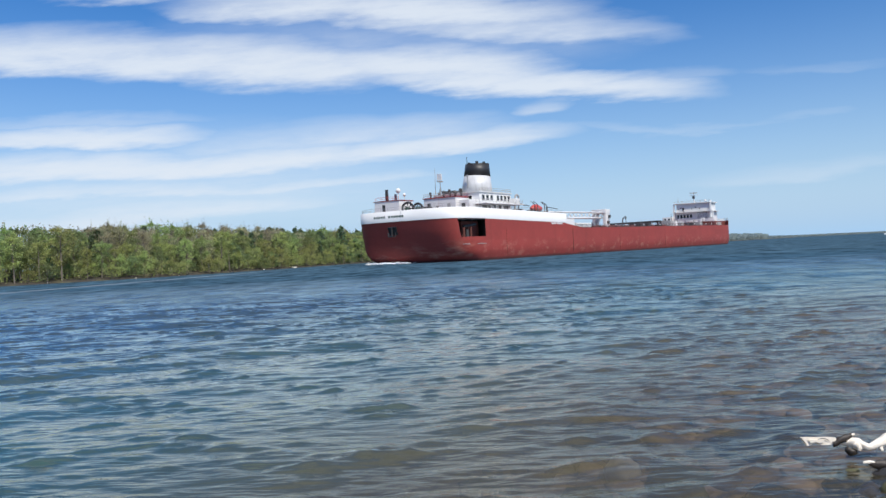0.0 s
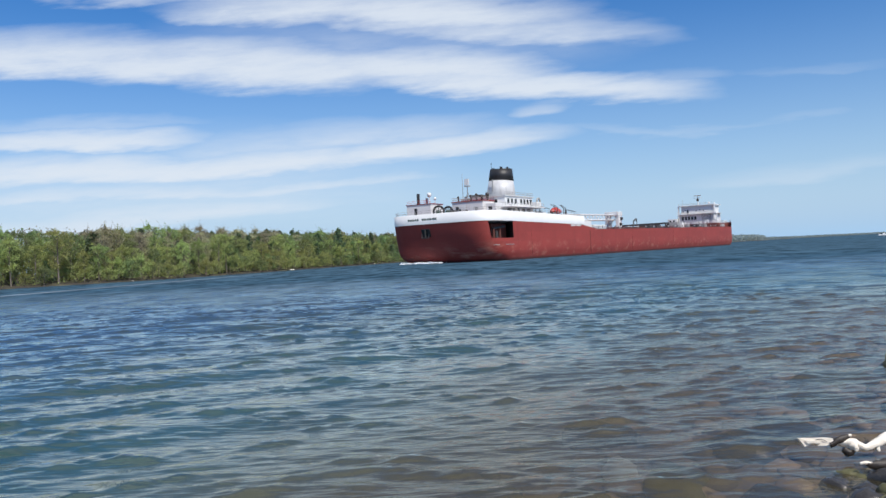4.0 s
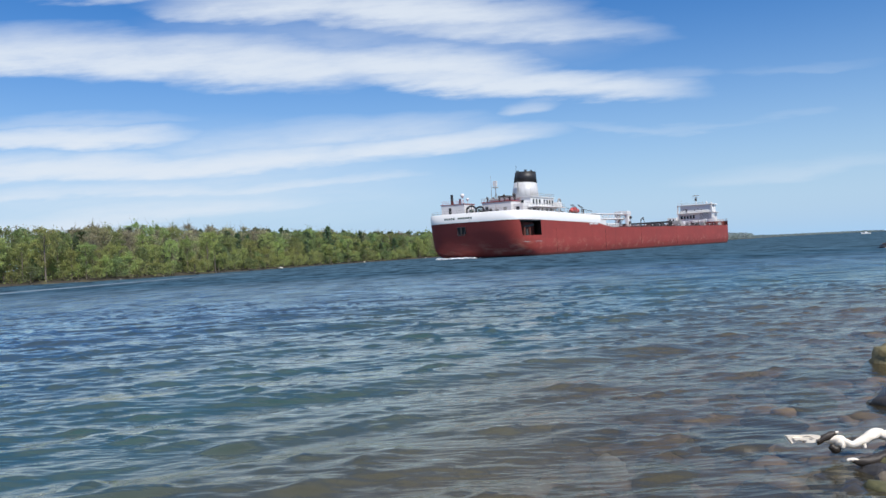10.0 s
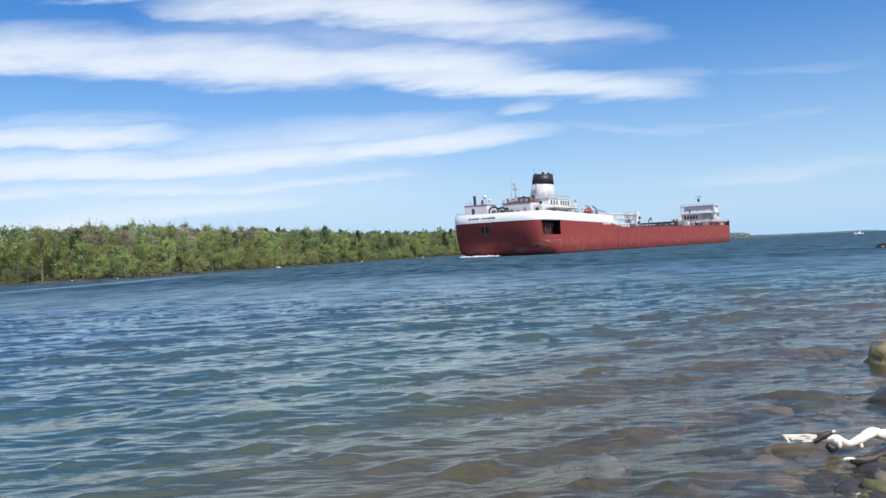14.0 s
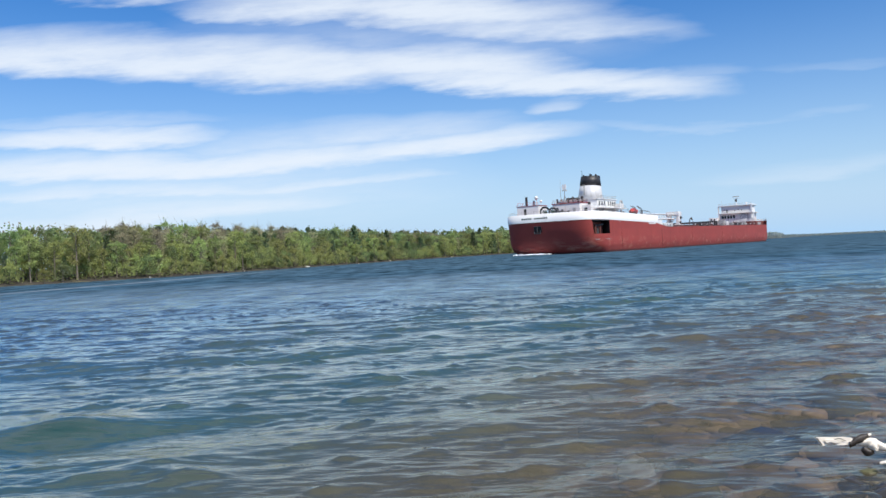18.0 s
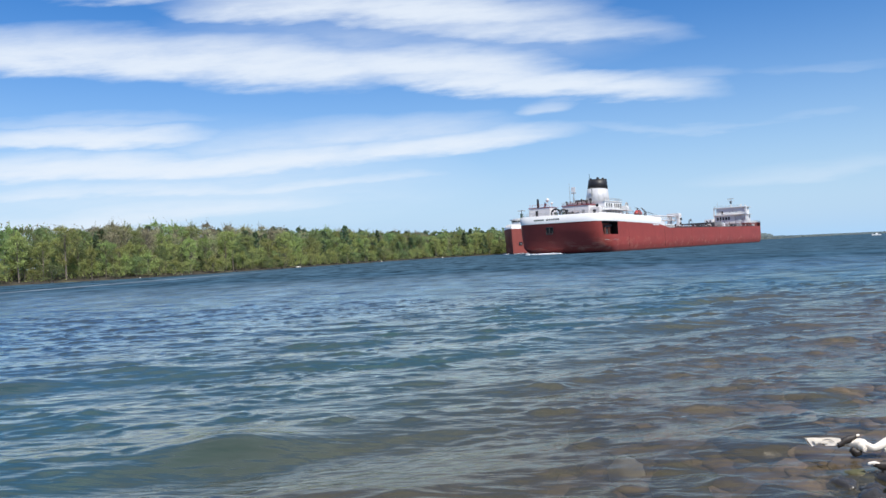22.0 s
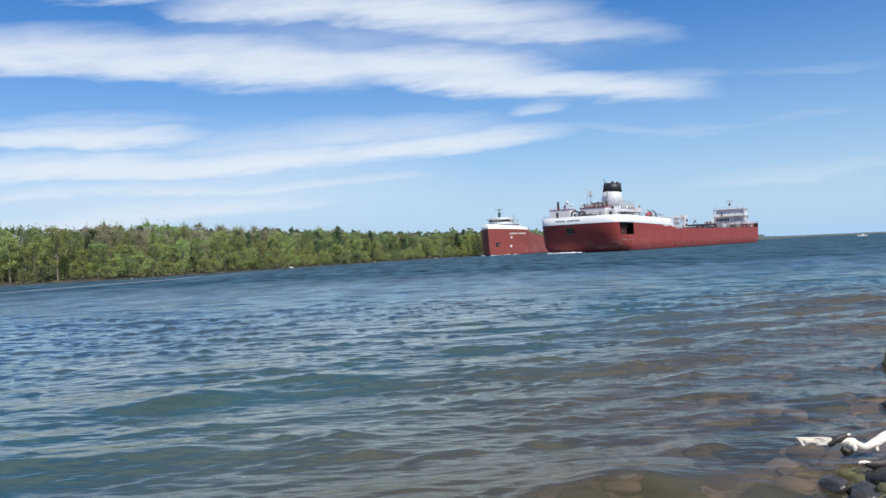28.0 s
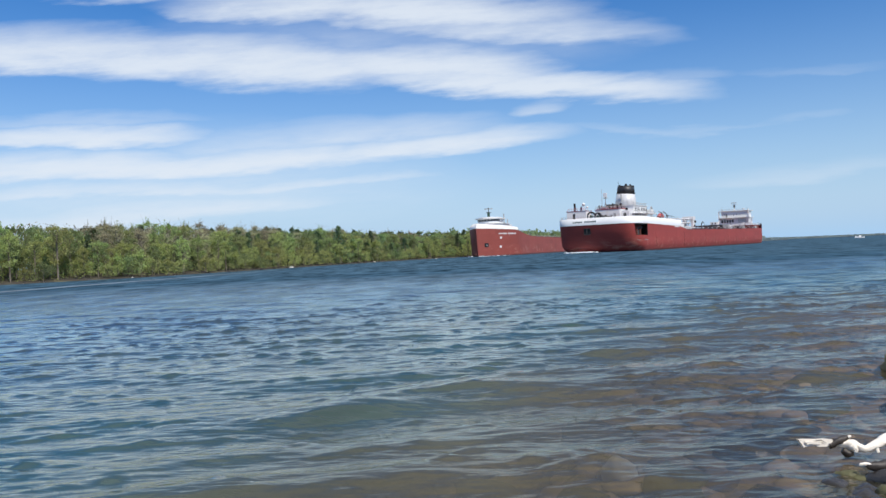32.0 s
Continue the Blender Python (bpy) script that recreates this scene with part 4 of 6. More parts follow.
    part("cradle", box(8.0, 10.0, 22.2, 26.8, 11.9, 12.8), M_DARK, boat)
    for y in (20.6, 22.4, 26.8, 28.0):
        d = part("davit", rod((10.6, y, 11.8), (10.6, y, 14.6), 0.13, n=8), M_DARK, ship, "dark boat davit")
        part("davit_arm", rod((10.6, y, 14.6), (9.2, y + 0.4, 15.6), 0.11, n=8), M_DARK, d)
    for x, y, sx, sy, h, mt in ((8, 16.5, 1.0, 1.2, 1.6, M_WHITE), (10.5, 18.2, 0.8, 0.8, 1.4, M_DARK), (6.0, 19.2, 1.2, 1.0, 2.0, M_DARK), (11.5, 24.5, 0.5, 1.0, 1.0, M_GREY), (2, 21, 1.5, 1.5, 1.9, M_DARK), (-3, 24, 2.0, 1.0, 1.5, M_GREY)):
        part("deck_locker", box(x - sx, x + sx, y - sy, y + sy, 9.7, 11.6 + h, 0.06), mt, ship)
    for x, y, h in ((7.0, 17.8, 4.2), (4.5, 20.0, 4.6), (11.2, 27.2, 3.0)):
        c = part("deck_crane", rod((x, y, 9.7), (x, y, 11 + h), 0.2, 0.14, 8), M_DARK, ship, "dark stores crane")
        part("jib", rod((x, y, 11 + h), (x + 1.2, y + 4.2, 11 + h * 0.8), 0.10, n=6), M_DARK, c)
    # bulwark railing round the stern
    rail_pts = [(x - 0.3, y + 0.2, POOP(y) + 2.5) for x, y in band[::4]]
    railing(rail_pts, 0.95, ship, M_GREY, step=2.2, bars=2, r=0.03)
    railing([(-x, y, z) for x, y, z in rail_pts], 0.95, ship, M_GREY, step=2.2, bars=2, r=0.03)
    # name on the stern and on the quarter, as plain bars
    for x0, x1 in [(-8.2 + 0.74 * k, -7.66 + 0.74 * k) for k in range(5)] + [(-3.7 + 0.78 * k, -3.12 + 0.78 * k) for k in range(6)]:
        bm = bmesh.new()
        rows = []
        for k in range(4):
            x = x0 + (x1 - x0) * k / 3
            y = float(np.interp(abs(x), [p[0] for p in half[-1][:26]], [p[1] for p in half[-1][:26]]))
            rows.append([bm.verts.new((x, y - dy, z)) for dy, z in ((0.04, 11.1), (0.066, 11.1), (0.066, 11.62), (0.04, 11.62))])
        for p, q in zip(rows, rows[1:]):
            for a in range(4):
                bm.faces.new((p[a], q[a], q[(a + 1) % 4], p[(a + 1) % 4]))
        bmesh.ops.recalc_face_normals(bm, faces=bm.faces)
        part("name_bar", bm, M_GREEN, ship, "dark green letter shown as a bar")
    for y0, y1 in [(19.5 + 0.64 * k, 20.0 + 0.64 * k) for k in range(5)] + [(23.2 + 0.6 * k, 23.66 + 0.6 * k) for k in range(6)]:
        part("name_bar", box(16.0, 16.06, y0, y1, 8.75, 9.2), M_WHITE, ship, "white letter shown as a bar")
    for y, w in ((33.5, 0.3), (-6.5, 0.05), (71.0, 0.05), (118, 0.06)):
        part("rust_run", box(15.98, 16.025, y, y + w, 0.8, SHEER(max(y, 35)) - 0.3), M_RUST, ship, "dark vertical rust run")
    # anchor in its pocket at the stern, rubbing strakes
    # no real hollow: a black panel carries the recess's shade
    lean = Matrix.Translation((-2.9, -28.53, 7.9)) @ Matrix.Rotation(math.atan(0.42), 4, "X")
    pocket = part("anchor_pocket", box(-1.25, 1.25, -0.10, 0.3, -1.05, 1.05, 0.03, m=lean), M_BLACK, ship, "square anchor pocket, its shaded recess a black panel")
    bm = box(-3.05, -2.75, -29.1, -28.8, 6.6, 8.9, 0.04)
    box(-3.9, -1.9, -29.1, -28.8, 6.5, 6.8, 0.04, bm)
    for s in (-1, 1):
        rod((-2.9 + s, -28.95, 6.65), (-2.9 + s * 1.15, -28.95, 7.7), 0.16, 0.06, 6, bm)
    part("anchor", bm, M_DARK, pocket, "dark stockless anchor")
    for y0, y1, z in ((-21, -16, 4.0), (-13, -9, 4.0), (-25, -23, 4.0)):
        e = [p for p in half[5] if y0 <= p[1] <= y1]
        if len(e) > 1:
            bm = bmesh.new()
            for a, b in zip(e, e[1:]):
                rod((a[0] + 0.03, a[1], z), (b[0] + 0.03, b[1], z), 0.07, n=5, bm=bm)
            part("rubbing_strake", bm, M_GREY, ship)
    # --- gear on the spar deck ---
    for x0, x1, y0, y1, h in ((11.2, 15.2, 29.2, 37, 2.6), (10.8, 15.4, 38, 49, 1.5), (-15.2, -11, 31, 40, 1.6)):
        part("deck_house_low", box(x0, x1, y0, y1, SHEER(y0) - 0.12, SHEER(y0) + h, 0.15), M_WHITE, ship)
    part("sloped_plate", prism([(15.6, 28.9), (15.9, 28.9), (15.9, 33.5), (15.6, 33.5)], 8.2, 9.6), M_WHITE, ship)
    boom = part("unloading_boom", rod((6, 32, 11.0), (6, 78, 11.6), 0.24, n=8), M_WHITE, ship, "white lattice unloading boom")
    for dx, z0, z1 in ((1.4, 11.0, 11.6), (0, 12.9, 13.5), (1.4, 12.9, 13.5)):
        part("boom_chord", rod((6 + dx, 32, z0), (6 + dx, 78, z1), 0.2, n=8), M_WHITE, boom)
    for i in range(15):
        y = 32 + i * 3
        a = 11.0 + i * 0.04
        part("boom_lattice", rod((6, y, a), (6, y + 3, a + 1.9), 0.10, n=6), M_WHITE, boom)
        part("boom_lattice", rod((7.4, y + 3, a), (7.4, y, a + 1.9), 0.10, n=6), M_WHITE, boom)
    part("belt_cover", box(6.1, 7.3, 34, 77, 11.2, 11.5), M_GREY, boom)
    tower = part("boom_tower", box(4.2, 5.3, 76.5, 80.0, 7.9, 13.9, 0.1), M_WHITE, ship, "white boom pivot tower")
    part("tower_leg", box(8.1, 9.2, 76.5, 80.0, 7.9, 13.9, 0.1), M_WHITE, tower)
    part("tower_head", box(4.1, 9.3, 76.0, 80.5, 13.0, 14.5, 0.15), M_WHITE, tower)
    for x, y, z in ((4.0, 78, 9.8), (9.4, 78, 10.0), (9.4, 79, 12.0)):
        part("drive_motor", box(x - 0.4, x + 0.4, y - 0.6, y + 0.6, z - 0.5, z + 0.5, 0.08), M_DARK, tower)
    part("tower_brace", rod((5.4, 76.6, 8.2), (8.0, 76.6, 12.8), 0.14, n=6), M_WHITE, tower)
    dav = part("hook_davit", rod((9, 92, 8.0), (9, 93, 11.4), 0.22, n=8), M_DARK, ship, "dark curved davit")
    part("davit_arm", rod((9, 93, 11.4), (9, 95.5, 12.2), 0.18, n=8), M_DARK, dav)
    part("davit_hook", ring((9, 95.8, 11.7), (1, 0, 0), 0.5, 0.14, 14), M_DARK, dav)
    gantry = part("hatch_crane", box(-11, 11, 126, 130, 10.2, 10.9, 0.1), M_DARK, ship, "dark hatch crane")
    for x in (-10.6, 10.6):
        for y in (126.4, 129.6):
            part("crane_leg", box(x - 0.35, x + 0.35, y - 0.35, y + 0.35, 8.2, 10.2), M_DARK, gantry)
    for y0, y1, h, mt in ((104, 110, 1.6, M_DARK), (112, 117, 1.5, M_DARK), (140, 143, 2.6, M_GREY), (146, 149, 2.2, M_WHITE), (155, 158, 1.6, M_GREY), (170, 174, 1.5, M_DARK), (182, 186, 1.8, M_GREY)):
        part("deck_machinery", box(7.0, 11.5, y0, y1, SHEER(y0) - 0.1, SHEER(y0) + h, 0.25), mt, ship)
    for y, h in ((144, 5.2), (152, 3.2), (163, 2.6), (176, 2.8), (190, 3.0), (92, 3.2)):
        part("deck_post", rod((10.5, y, 8.2), (10.5, y, SHEER(y) + h), 0.13, 0.08, 8), M_DARK, ship)
    for y in range(52, 200, 9):
        part("deck_lamp", ball((15.2, y, SHEER(y) + 0.75), 0.28), M_WHITE, ship)
    # --- forward house ---
    fo = part("forecastle_house", box(-13.5, 12.5, 203, 223, 8.9, 11.2, 0.1), M_DECK, ship, "dark red forecastle house")
    for x in (-11, -7.5, -4, -0.5, 3, 6.5, 10):
        part("porthole", ring((x, 202.95, 10.2), (0, 1, 0), 0.32, 0.06, 14), M_GREY, fo)
    t1 = part("officers_tier", box(-8.2, 9.2, 208.5, 221, 11.2, 16.3, 0.08), M_WHITE, ship, "white tier below the wheelhouse")
    for i in range(5):
        window_on(t1, (-6.2 + i * 1.55, 208.5, 14.3), 1.1, 1.7, "y-")
    part("louvre_frame", box(3.2, 7.6, 208.35, 208.5, 13.0, 16.0), M_GREY, t1)
    for i in range(9):
        part("louvre", box(3.4, 7.4, 208.22, 208.34, 13.2 + i * 0.3, 13.38 + i * 0.3), M_WHITE, t1)
    wing = part("side_tier", box(-12.8, -8.2, 204.5, 212, 11.2, 14.3, 0.08), M_WHITE, ship)
    for x in (-11.4, -9.6):
        window_on(wing, (x, 204.5, 13.2), 0.9, 0.9, "y-")
    t2 = part("wheelhouse", box(-6.6, 9.0, 207.6, 219, 16.3, 20.2, 0.1), M_WHITE, ship, "white wheelhouse with a mast")
    part("bridge_deck", box(-8.6, 10.6, 206.8, 220, 16.2, 16.4), M_WHITE, t2)
    part("roof", box(-8.0, 9.8, 206.8, 220, 20.2, 20.7, 0.1), M_WHITE, t2)
    for x in (-7.9, 9.6):
        part("wing_post", box(x - 0.3, x + 0.3, 207, 208, 16.4, 20.2), M_WHITE, t2)
        part("wing_bracket", prism([(x - 0.3, 207), (x + 0.3, 207), (x + 0.3, 210), (x - 0.3, 210)], 13.2, 16.2), M_WHITE, t2)
    for i, x in enumerate((-5.6, -4.6, 0.8, 2.6, 4.4)):
        part("small_port", rod((x, 207.55, 17.8 + 0.5 * (i % 2)), (x, 207.62, 17.8 + 0.5 * (i % 2)), 0.28, n=12), M_DARK, t2)
    door_on(t2, (-3.4, 207.6, 16.5), 0.9, 2.0, "y-")
    railing([(-8.4, 207, 16.4), (10.4, 207, 16.4)], 1.0, t2, M_WHITE, step=1.8, bars=3, r=0.05)
    railing([(-7.8, 207, 20.7), (9.6, 207, 20.7)], 0.9, t2, M_GREY, step=2.2, bars=2, r=0.04)
    fm = part("fore_mast", rod((0.2, 214, 20.7), (0.2, 214, 26.0), 0.3, 0.16, 10), M_WHITE, ship, "white mast with radar scanner")
    part("cross_tree", box(-2.0, 2.4, 213.9, 214.1, 24.4, 24.6), M_WHITE, fm)
    part("radar_scanner", box(-1.6, 2.0, 213.4, 213.7, 25.4, 25.8), M_GREY, fm)
    part("mast_lamp_box", box(-0.3, 0.7, 213.2, 213.9, 22.8, 24.2), M_DARK, fm)
    for x, h, r in ((5.8, 21.6, 0.55), (8.4, 21.2, 0.4)):
        part("dome", ball((x, 213, h), r), M_WHITE, t2, smooth=True)
    part("whip_aerial", rod((-7.0, 212, 20.7), (-7.0, 212, 23.8), 0.05, n=5), M_GREY, t2)
    part("stair_flight", prism([(9.2, 208), (10.6, 208), (10.6, 209), (9.2, 209)], 11.2, 16.2), M_WHITE, t1)
    railing([(-13.3, 203.2, 11.2), (12.3, 203.2, 11.2), (12.3, 222, 11.2)], 1.1, fo, M_WHITE, step=1.6, bars=3, r=0.06)
    for x, y, w, h in ((10.2, 206, 1.2, 1.6), (-5, 205, 1.0, 1.2), (2, 205.2, 1.6, 1.0), (6.5, 205, 0.8, 1.8)):
        part("deck_locker", box(x - w, x + w, y - 0.6, y + 0.6, 11.2, 11.2 + h, 0.06), M_WHITE, fo)
    part("side_stair", box(12.5, 13.2, 206, 212, 9.0, 10.6, 0.1), M_GREY, fo)
    # bow bulwark
    bow = [p for p in half[-1] if p[1] > 214]
    bm = bmesh.new()
    for s in (1, -1):
        a = [bm.verts.new((s * x, y, SHEER(y) - 0.05)) for x, y in bow]
        b = [bm.verts.new((s * (x + 0.05), y, SHEER(y) + 2.4)) for x, y in bow]
        c = [bm.verts.new((s * max(0, x - 0.3), y - 0.25, SHEER(y) + 2.4)) for x, y in bow]
        d = [bm.verts.new((s * max(0, x - 0.3), y - 0.25, SHEER(y) - 0.05)) for x, y in bow]
        for i in range(len(bow) - 1):
            for p, q in ((a, b), (b, c), (c, d)):
                f = (p[i], p[i + 1], q[i + 1], q[i])
                bm.faces.new(f if s == 1 else f[::-1])
    part("bow_bulwark", bm, M_RED, ship)
    railing([(x - 0.15, y - 0.1, SHEER(y) + 2.4) for x, y in bow[::2]], 1.0, ship, M_GREY, step=2, bars=2, r=0.05)
    part("jack_staff", rod((0, 231, 10), (0, 231.5, 16), 0.1, 0.06, 6), M_GREY, ship)
    # wash at the stern, thrown up in clots
    rs = random.Random(5)
    bm = bmesh.new()
    for i in range(230):
        a = rs.triangular(-1.0, 0.9, -0.1)
        x = a * 8 - 6
        y = -25.2 - rs.uniform(0.0, 3.4) + 2.5 * abs(a) ** 3
        ball((x, y, rs.triangular(0.0, 0.5, 0.05)), rs.uniform(0.06, 0.3), bm, rs.uniform(1.2, 4.0), 1, rs.uniform(0.3, 0.6), 6)
    tagged(part("stern_wash", bm, M_FOAM, ship, "white foaming wash at the stern", True), kind="stuff")
    return ship



M_FOAM = mat("white_foam", (0.85, 0.88, 0.9), 0.7, var=0.1, scale=3.0)
ship = make_ship()


# ---- the oncoming ship ----
def make_ship_b():
    ship = tagged(new("bulk_carrier"), "brown-red bulk carrier with a white forward wheelhouse, coming on", "ship")
    L = 222.0

    def top(y):                                     # y from 0 at the stem, aft negative
        if y > -24:
            return 11.4 + 0.7 * (1 + y / 24)
        if y > -58:
            return 8.2 + 3.2 * ((y + 58) / 34) ** 1.7
        return 8.2 - 0.6 * min(1, (-58 - y) / 90)
    zs = [-1.6, 0.0, 1.5, 3.0, 5.0, 7.0]
    half = []
    for z in zs + [12.0]:
        flare = 0.5 * max(0, z) / 12
        half.append([(x, y) for x, y in plan(z, -L, -1.6 + flare * 3, 11.2, 12, 27 - 3 * flare, nose_pow=1.3, nm=40, nb=18)])
    bm = bmesh.new()
    for s in (1, -1):
        g = []
        for j, pts in enumerate(half):
            last = j == len(half) - 1
            g.append([bm.verts.new((s * x, y, top(y) if last else min(zs[j], top(y) - 0.1))) for x, y in pts])
        for j in range(len(g) - 1):
            for i in range(len(pts) - 1):
                q = (g[j][i], g[j][i + 1], g[j + 1][i + 1], g[j + 1][i])
                bm.faces.new(q if s == 1 else q[::-1])
    part("hull", bm, M_RED2, ship, "faded brown-red hull", smooth=True)
    deck = half[-1]
    bm = bmesh.new()
    rows = [(bm.verts.new((x, y, top(y) - 0.15)), bm.verts.new((-x, y, top(y) - 0.15))) for x, y in deck if x > 0.3]
    for (a, b), (c, d) in zip(rows, rows[1:]):
        bm.faces.new((a, c, d, b))
    part("deck", bm, M_DECK, ship)
    # white bulwark of the forecastle
    bow = [(x, y) for x, y in deck if y > -27]
    bm = bmesh.new()
    for s in (1, -1):
        a = [bm.verts.new((s * (x + 0.04), y + 0.02, top(y) - 0.02)) for x, y in bow]
        b = [bm.verts.new((s * (x - 0.2), y - 0.2, top(y) + 1.2 + 0.9 * max(0, 1 + y / 27))) for x, y in bow]
        c = [bm.verts.new((s * max(0, x - 0.6), y - 0.5, top(y) - 0.1)) for x, y in bow]
        for i in range(len(bow) - 1):
            for p, q in ((a, b), (b, c)):
                f = (p[i], p[i + 1], q[i + 1], q[i])
                bm.faces.new(f if s == 1 else f[::-1])
    part("forecastle_bulwark", bm, M_WHITE, ship, "white bulwark", smooth=True)
    # forward houses
    arc = lambda r, yc, n=18, back=-6.0: [(r * math.cos(a), yc + r * math.sin(a)) for a in (math.pi * i / n for i in range(n + 1))] + [(-r, yc + back), (r, yc + back)]
    h1 = part("texas_deck_house", prism(arc(7.2, -17.5, back=-8), 11.2, 14.2), M_WHITE, ship, "white rounded deckhouse")
    for i in range(9):
        a = math.pi * (0.1 + 0.8 * i / 8)
        part("porthole", ball((7.2 * math.cos(a), -17.5 + 7.2 * math.sin(a), 13.1), 0.28, n=8), M_GLASS, h1)
    part("deck_lip", prism(arc(7.6, -17.5, back=-8), 14.2, 14.4), M_WHITE, h1)
    h2 = part("wheelhouse", prism(arc(5.0, -18.0, back=-5), 14.4, 16.5), M_WHITE, ship, "white rounded wheelhouse")
    for i in range(11):
        a = math.pi * (0.04 + 0.92 * i / 10)
        c = Vector((5.0 * math.cos(a), -18.0 + 5.0 * math.sin(a), 15.8))
        part("window_pane", box(-0.06, 0.06, -0.58, 0.58, -0.4, 0.4, m=Matrix.Translation(c) @ Matrix.Rotation(a, 4, "Z")), M_GLASS, h2)
    part("roof", prism(arc(6.0, -18.0, back=-6), 16.5, 16.9), M_WHITE, h2)
    part("roof_crown", prism(arc(4.4, -18.0, back=-5), 16.9, 17.3), M_WHITE, h2)
    mast = part("mast", rod((0, -18, 17.2), (0, -18, 21.6), 0.3, 0.15), M_DARK, ship, "dark signal mast")
    part("radar_scanner", box(-1.9, 1.9, -18.2, -17.9, 20.9, 21.3), M_GREY, mast)
    part("cross_tree", box(-1.2, 1.2, -18.1, -17.9, 19.4, 19.6), M_DARK, mast)
    part("lamp_box", box(-0.5, 0.5, -18.4, -17.6, 17.6, 19.4), M_GREEN, mast)
    for x, y, h in ((-5.5, -23, 18.8), (-6.5, -25, 16.4), (6, -23, 17.6)):
        part("vent_pipe", rod((x, y, 11.2), (x, y, h), 0.25, 0.22, 8), M_GREY, ship)
    part("aft_deck_house", box(-7, 7, -30, -24, 10.2, 14.0, 0.1), M_WHITE, ship)
    part("deck_locker", box(-9.5, -7.6, -29, -26, 10.2, 12.6, 0.1), M_WHITE, ship)
    railing([(-10.6, -27, 11.4), (-10.8, -34, 9.4)], 1.1, ship, M_GREY, step=2, bars=2, r=0.05)
    for k in range(24):
        y = -46 - k * 6.6
        part("hatch_cover", box(-6.5, 6.5, y - 4.6, y, top(y) - 0.1, top(y) + 0.8, 0.08), M_DECK, ship)
    railing([(-10.9, -42 - 14 * i, top(-42 - 14 * i) - 0.1) for i in range(12)], 1.0, ship, M_GREY, step=4, bars=2, r=0.05)
    # name and marks on the bow plates, as plain bars
    def on_bow(y, z):
        """A point of the port bow and the way along the plate there."""
        flare = 0.5 * max(0, z) / 12
        tip, nose = -1.6 + flare * 3, 27 - 3 * flare

        def side(v):
            f = min(1.0, max(0.0, (v - (tip - nose)) / nose))
            return -11.2 * math.cos(math.asin(f ** 0.65)) ** (2 / 1.3)
        return side(y), math.atan2(0.4, side(y + 0.2) - side(y - 0.2))

    def mark(name, y, z, long, high, material, label):
        x, a = on_bow(y, z)
        m = Matrix.Translation((x, y, z)) @ Matrix.Rotation(a, 4, "Z")
        return part(name, box(-long / 2, long / 2, -0.10, 0.10, -high / 2, high / 2, m=m), material, ship, label)
    for k in range(11):
        mark("name_bar", -11.5 - 1.05 * k - (0.8 if k > 4 else 0), 9.7, 0.75, 0.6, M_WHITE, "white letter shown as a bar")
    for z in (7.9, 4.0):
        mark("hull_mark", -12.5, z, 1.2, 1.0, M_WHITE, "white square hull mark")
    # pocket shade shown by a black plate on the bow
    pocket = mark("anchor_pocket", -4.6, 4.9, 2.2, 1.6, M_BLACK, "anchor pocket, its dark recess a black plate")
    x, a = on_bow(-4.6, 4.9)
    part("anchor", ball((x - 0.15, -4.6, 4.7), 0.45, None, 0.6, 1, 0.8, 8), M_GREY, pocket)
    rs = random.Random(8)
    bm = bmesh.new()
    for i in range(60):
        y = -rs.uniform(0, 16)
        s = rs.choice((-1, 1))
        x = s * (11.4 * (1 - max(0, (y + 27) / 27) ** 1.5) ** 0.67 + rs.uniform(0, 0.6))
        ball((x, y, rs.uniform(0, 0.15)), rs.uniform(0.15, 0.35), bm, 1, 2.0, 0.5, 6)
    tagged(part("bow_wave", bm, M_FOAM, ship, "thin white bow wave", True), kind="stuff")
    return ship


ship_b = make_ship_b()


def make_motorboat():
    b = tagged(new("motorboat"), "small white motorboat far off on the river", "boat")
    bm = bmesh.new()
    prof = ((-4.2, 1.25, 0.0), (-2.0, 1.4, 0.0), (1.5, 1.3, 0.1), (3.4, 0.7, 0.35), (4.6, 0.04, 0.6))
    rows = []
    for y, w, s in prof:
        rows.append([bm.verts.new(p) for p in ((-w, y, 1.0 + s), (-w * 0.85, y, 0.1), (0, y, -0.3 + s * 0.4), (w * 0.85, y, 0.1), (w, y, 1.0 + s))])
    for a, c in zip(rows, rows[1:]):
        for i in range(4):
            bm.faces.new((a[i], a[i + 1], c[i + 1], c[i]))
        bm.faces.new((a[4], a[0], c[0], c[4]))
    bm.faces.new(rows[0])
    bmesh.ops.recalc_face_normals(bm, faces=bm.faces)
    part("boat_hull", bm, M_WHITE, b)
    part("cabin", box(-0.95, 0.95, -1.2, 1.6, 1.0, 2.1, 0.15), M_WHITE, b)
    part("canopy", box(-1.05, 1.05, -2.8, -0.6, 2.2, 2.35, 0.05), M_DARK, b, "dark canopy")
    part("windscreen", box(-0.85, 0.85, 1.5, 1.65, 1.4, 2.05), M_GLASS, b)
    for x in (-0.9, 0.9):
        part("canopy_post", rod((x, -2.6, 1.0), (x, -2.6, 2.2), 0.05, n=6), M_GREY, b)
    part("outboard_motor", box(-0.25, 0.25, -4.7, -4.2, 0.3, 1.5, 0.08), M_DARK, b)
    return b


motorboat = make_motorboat()


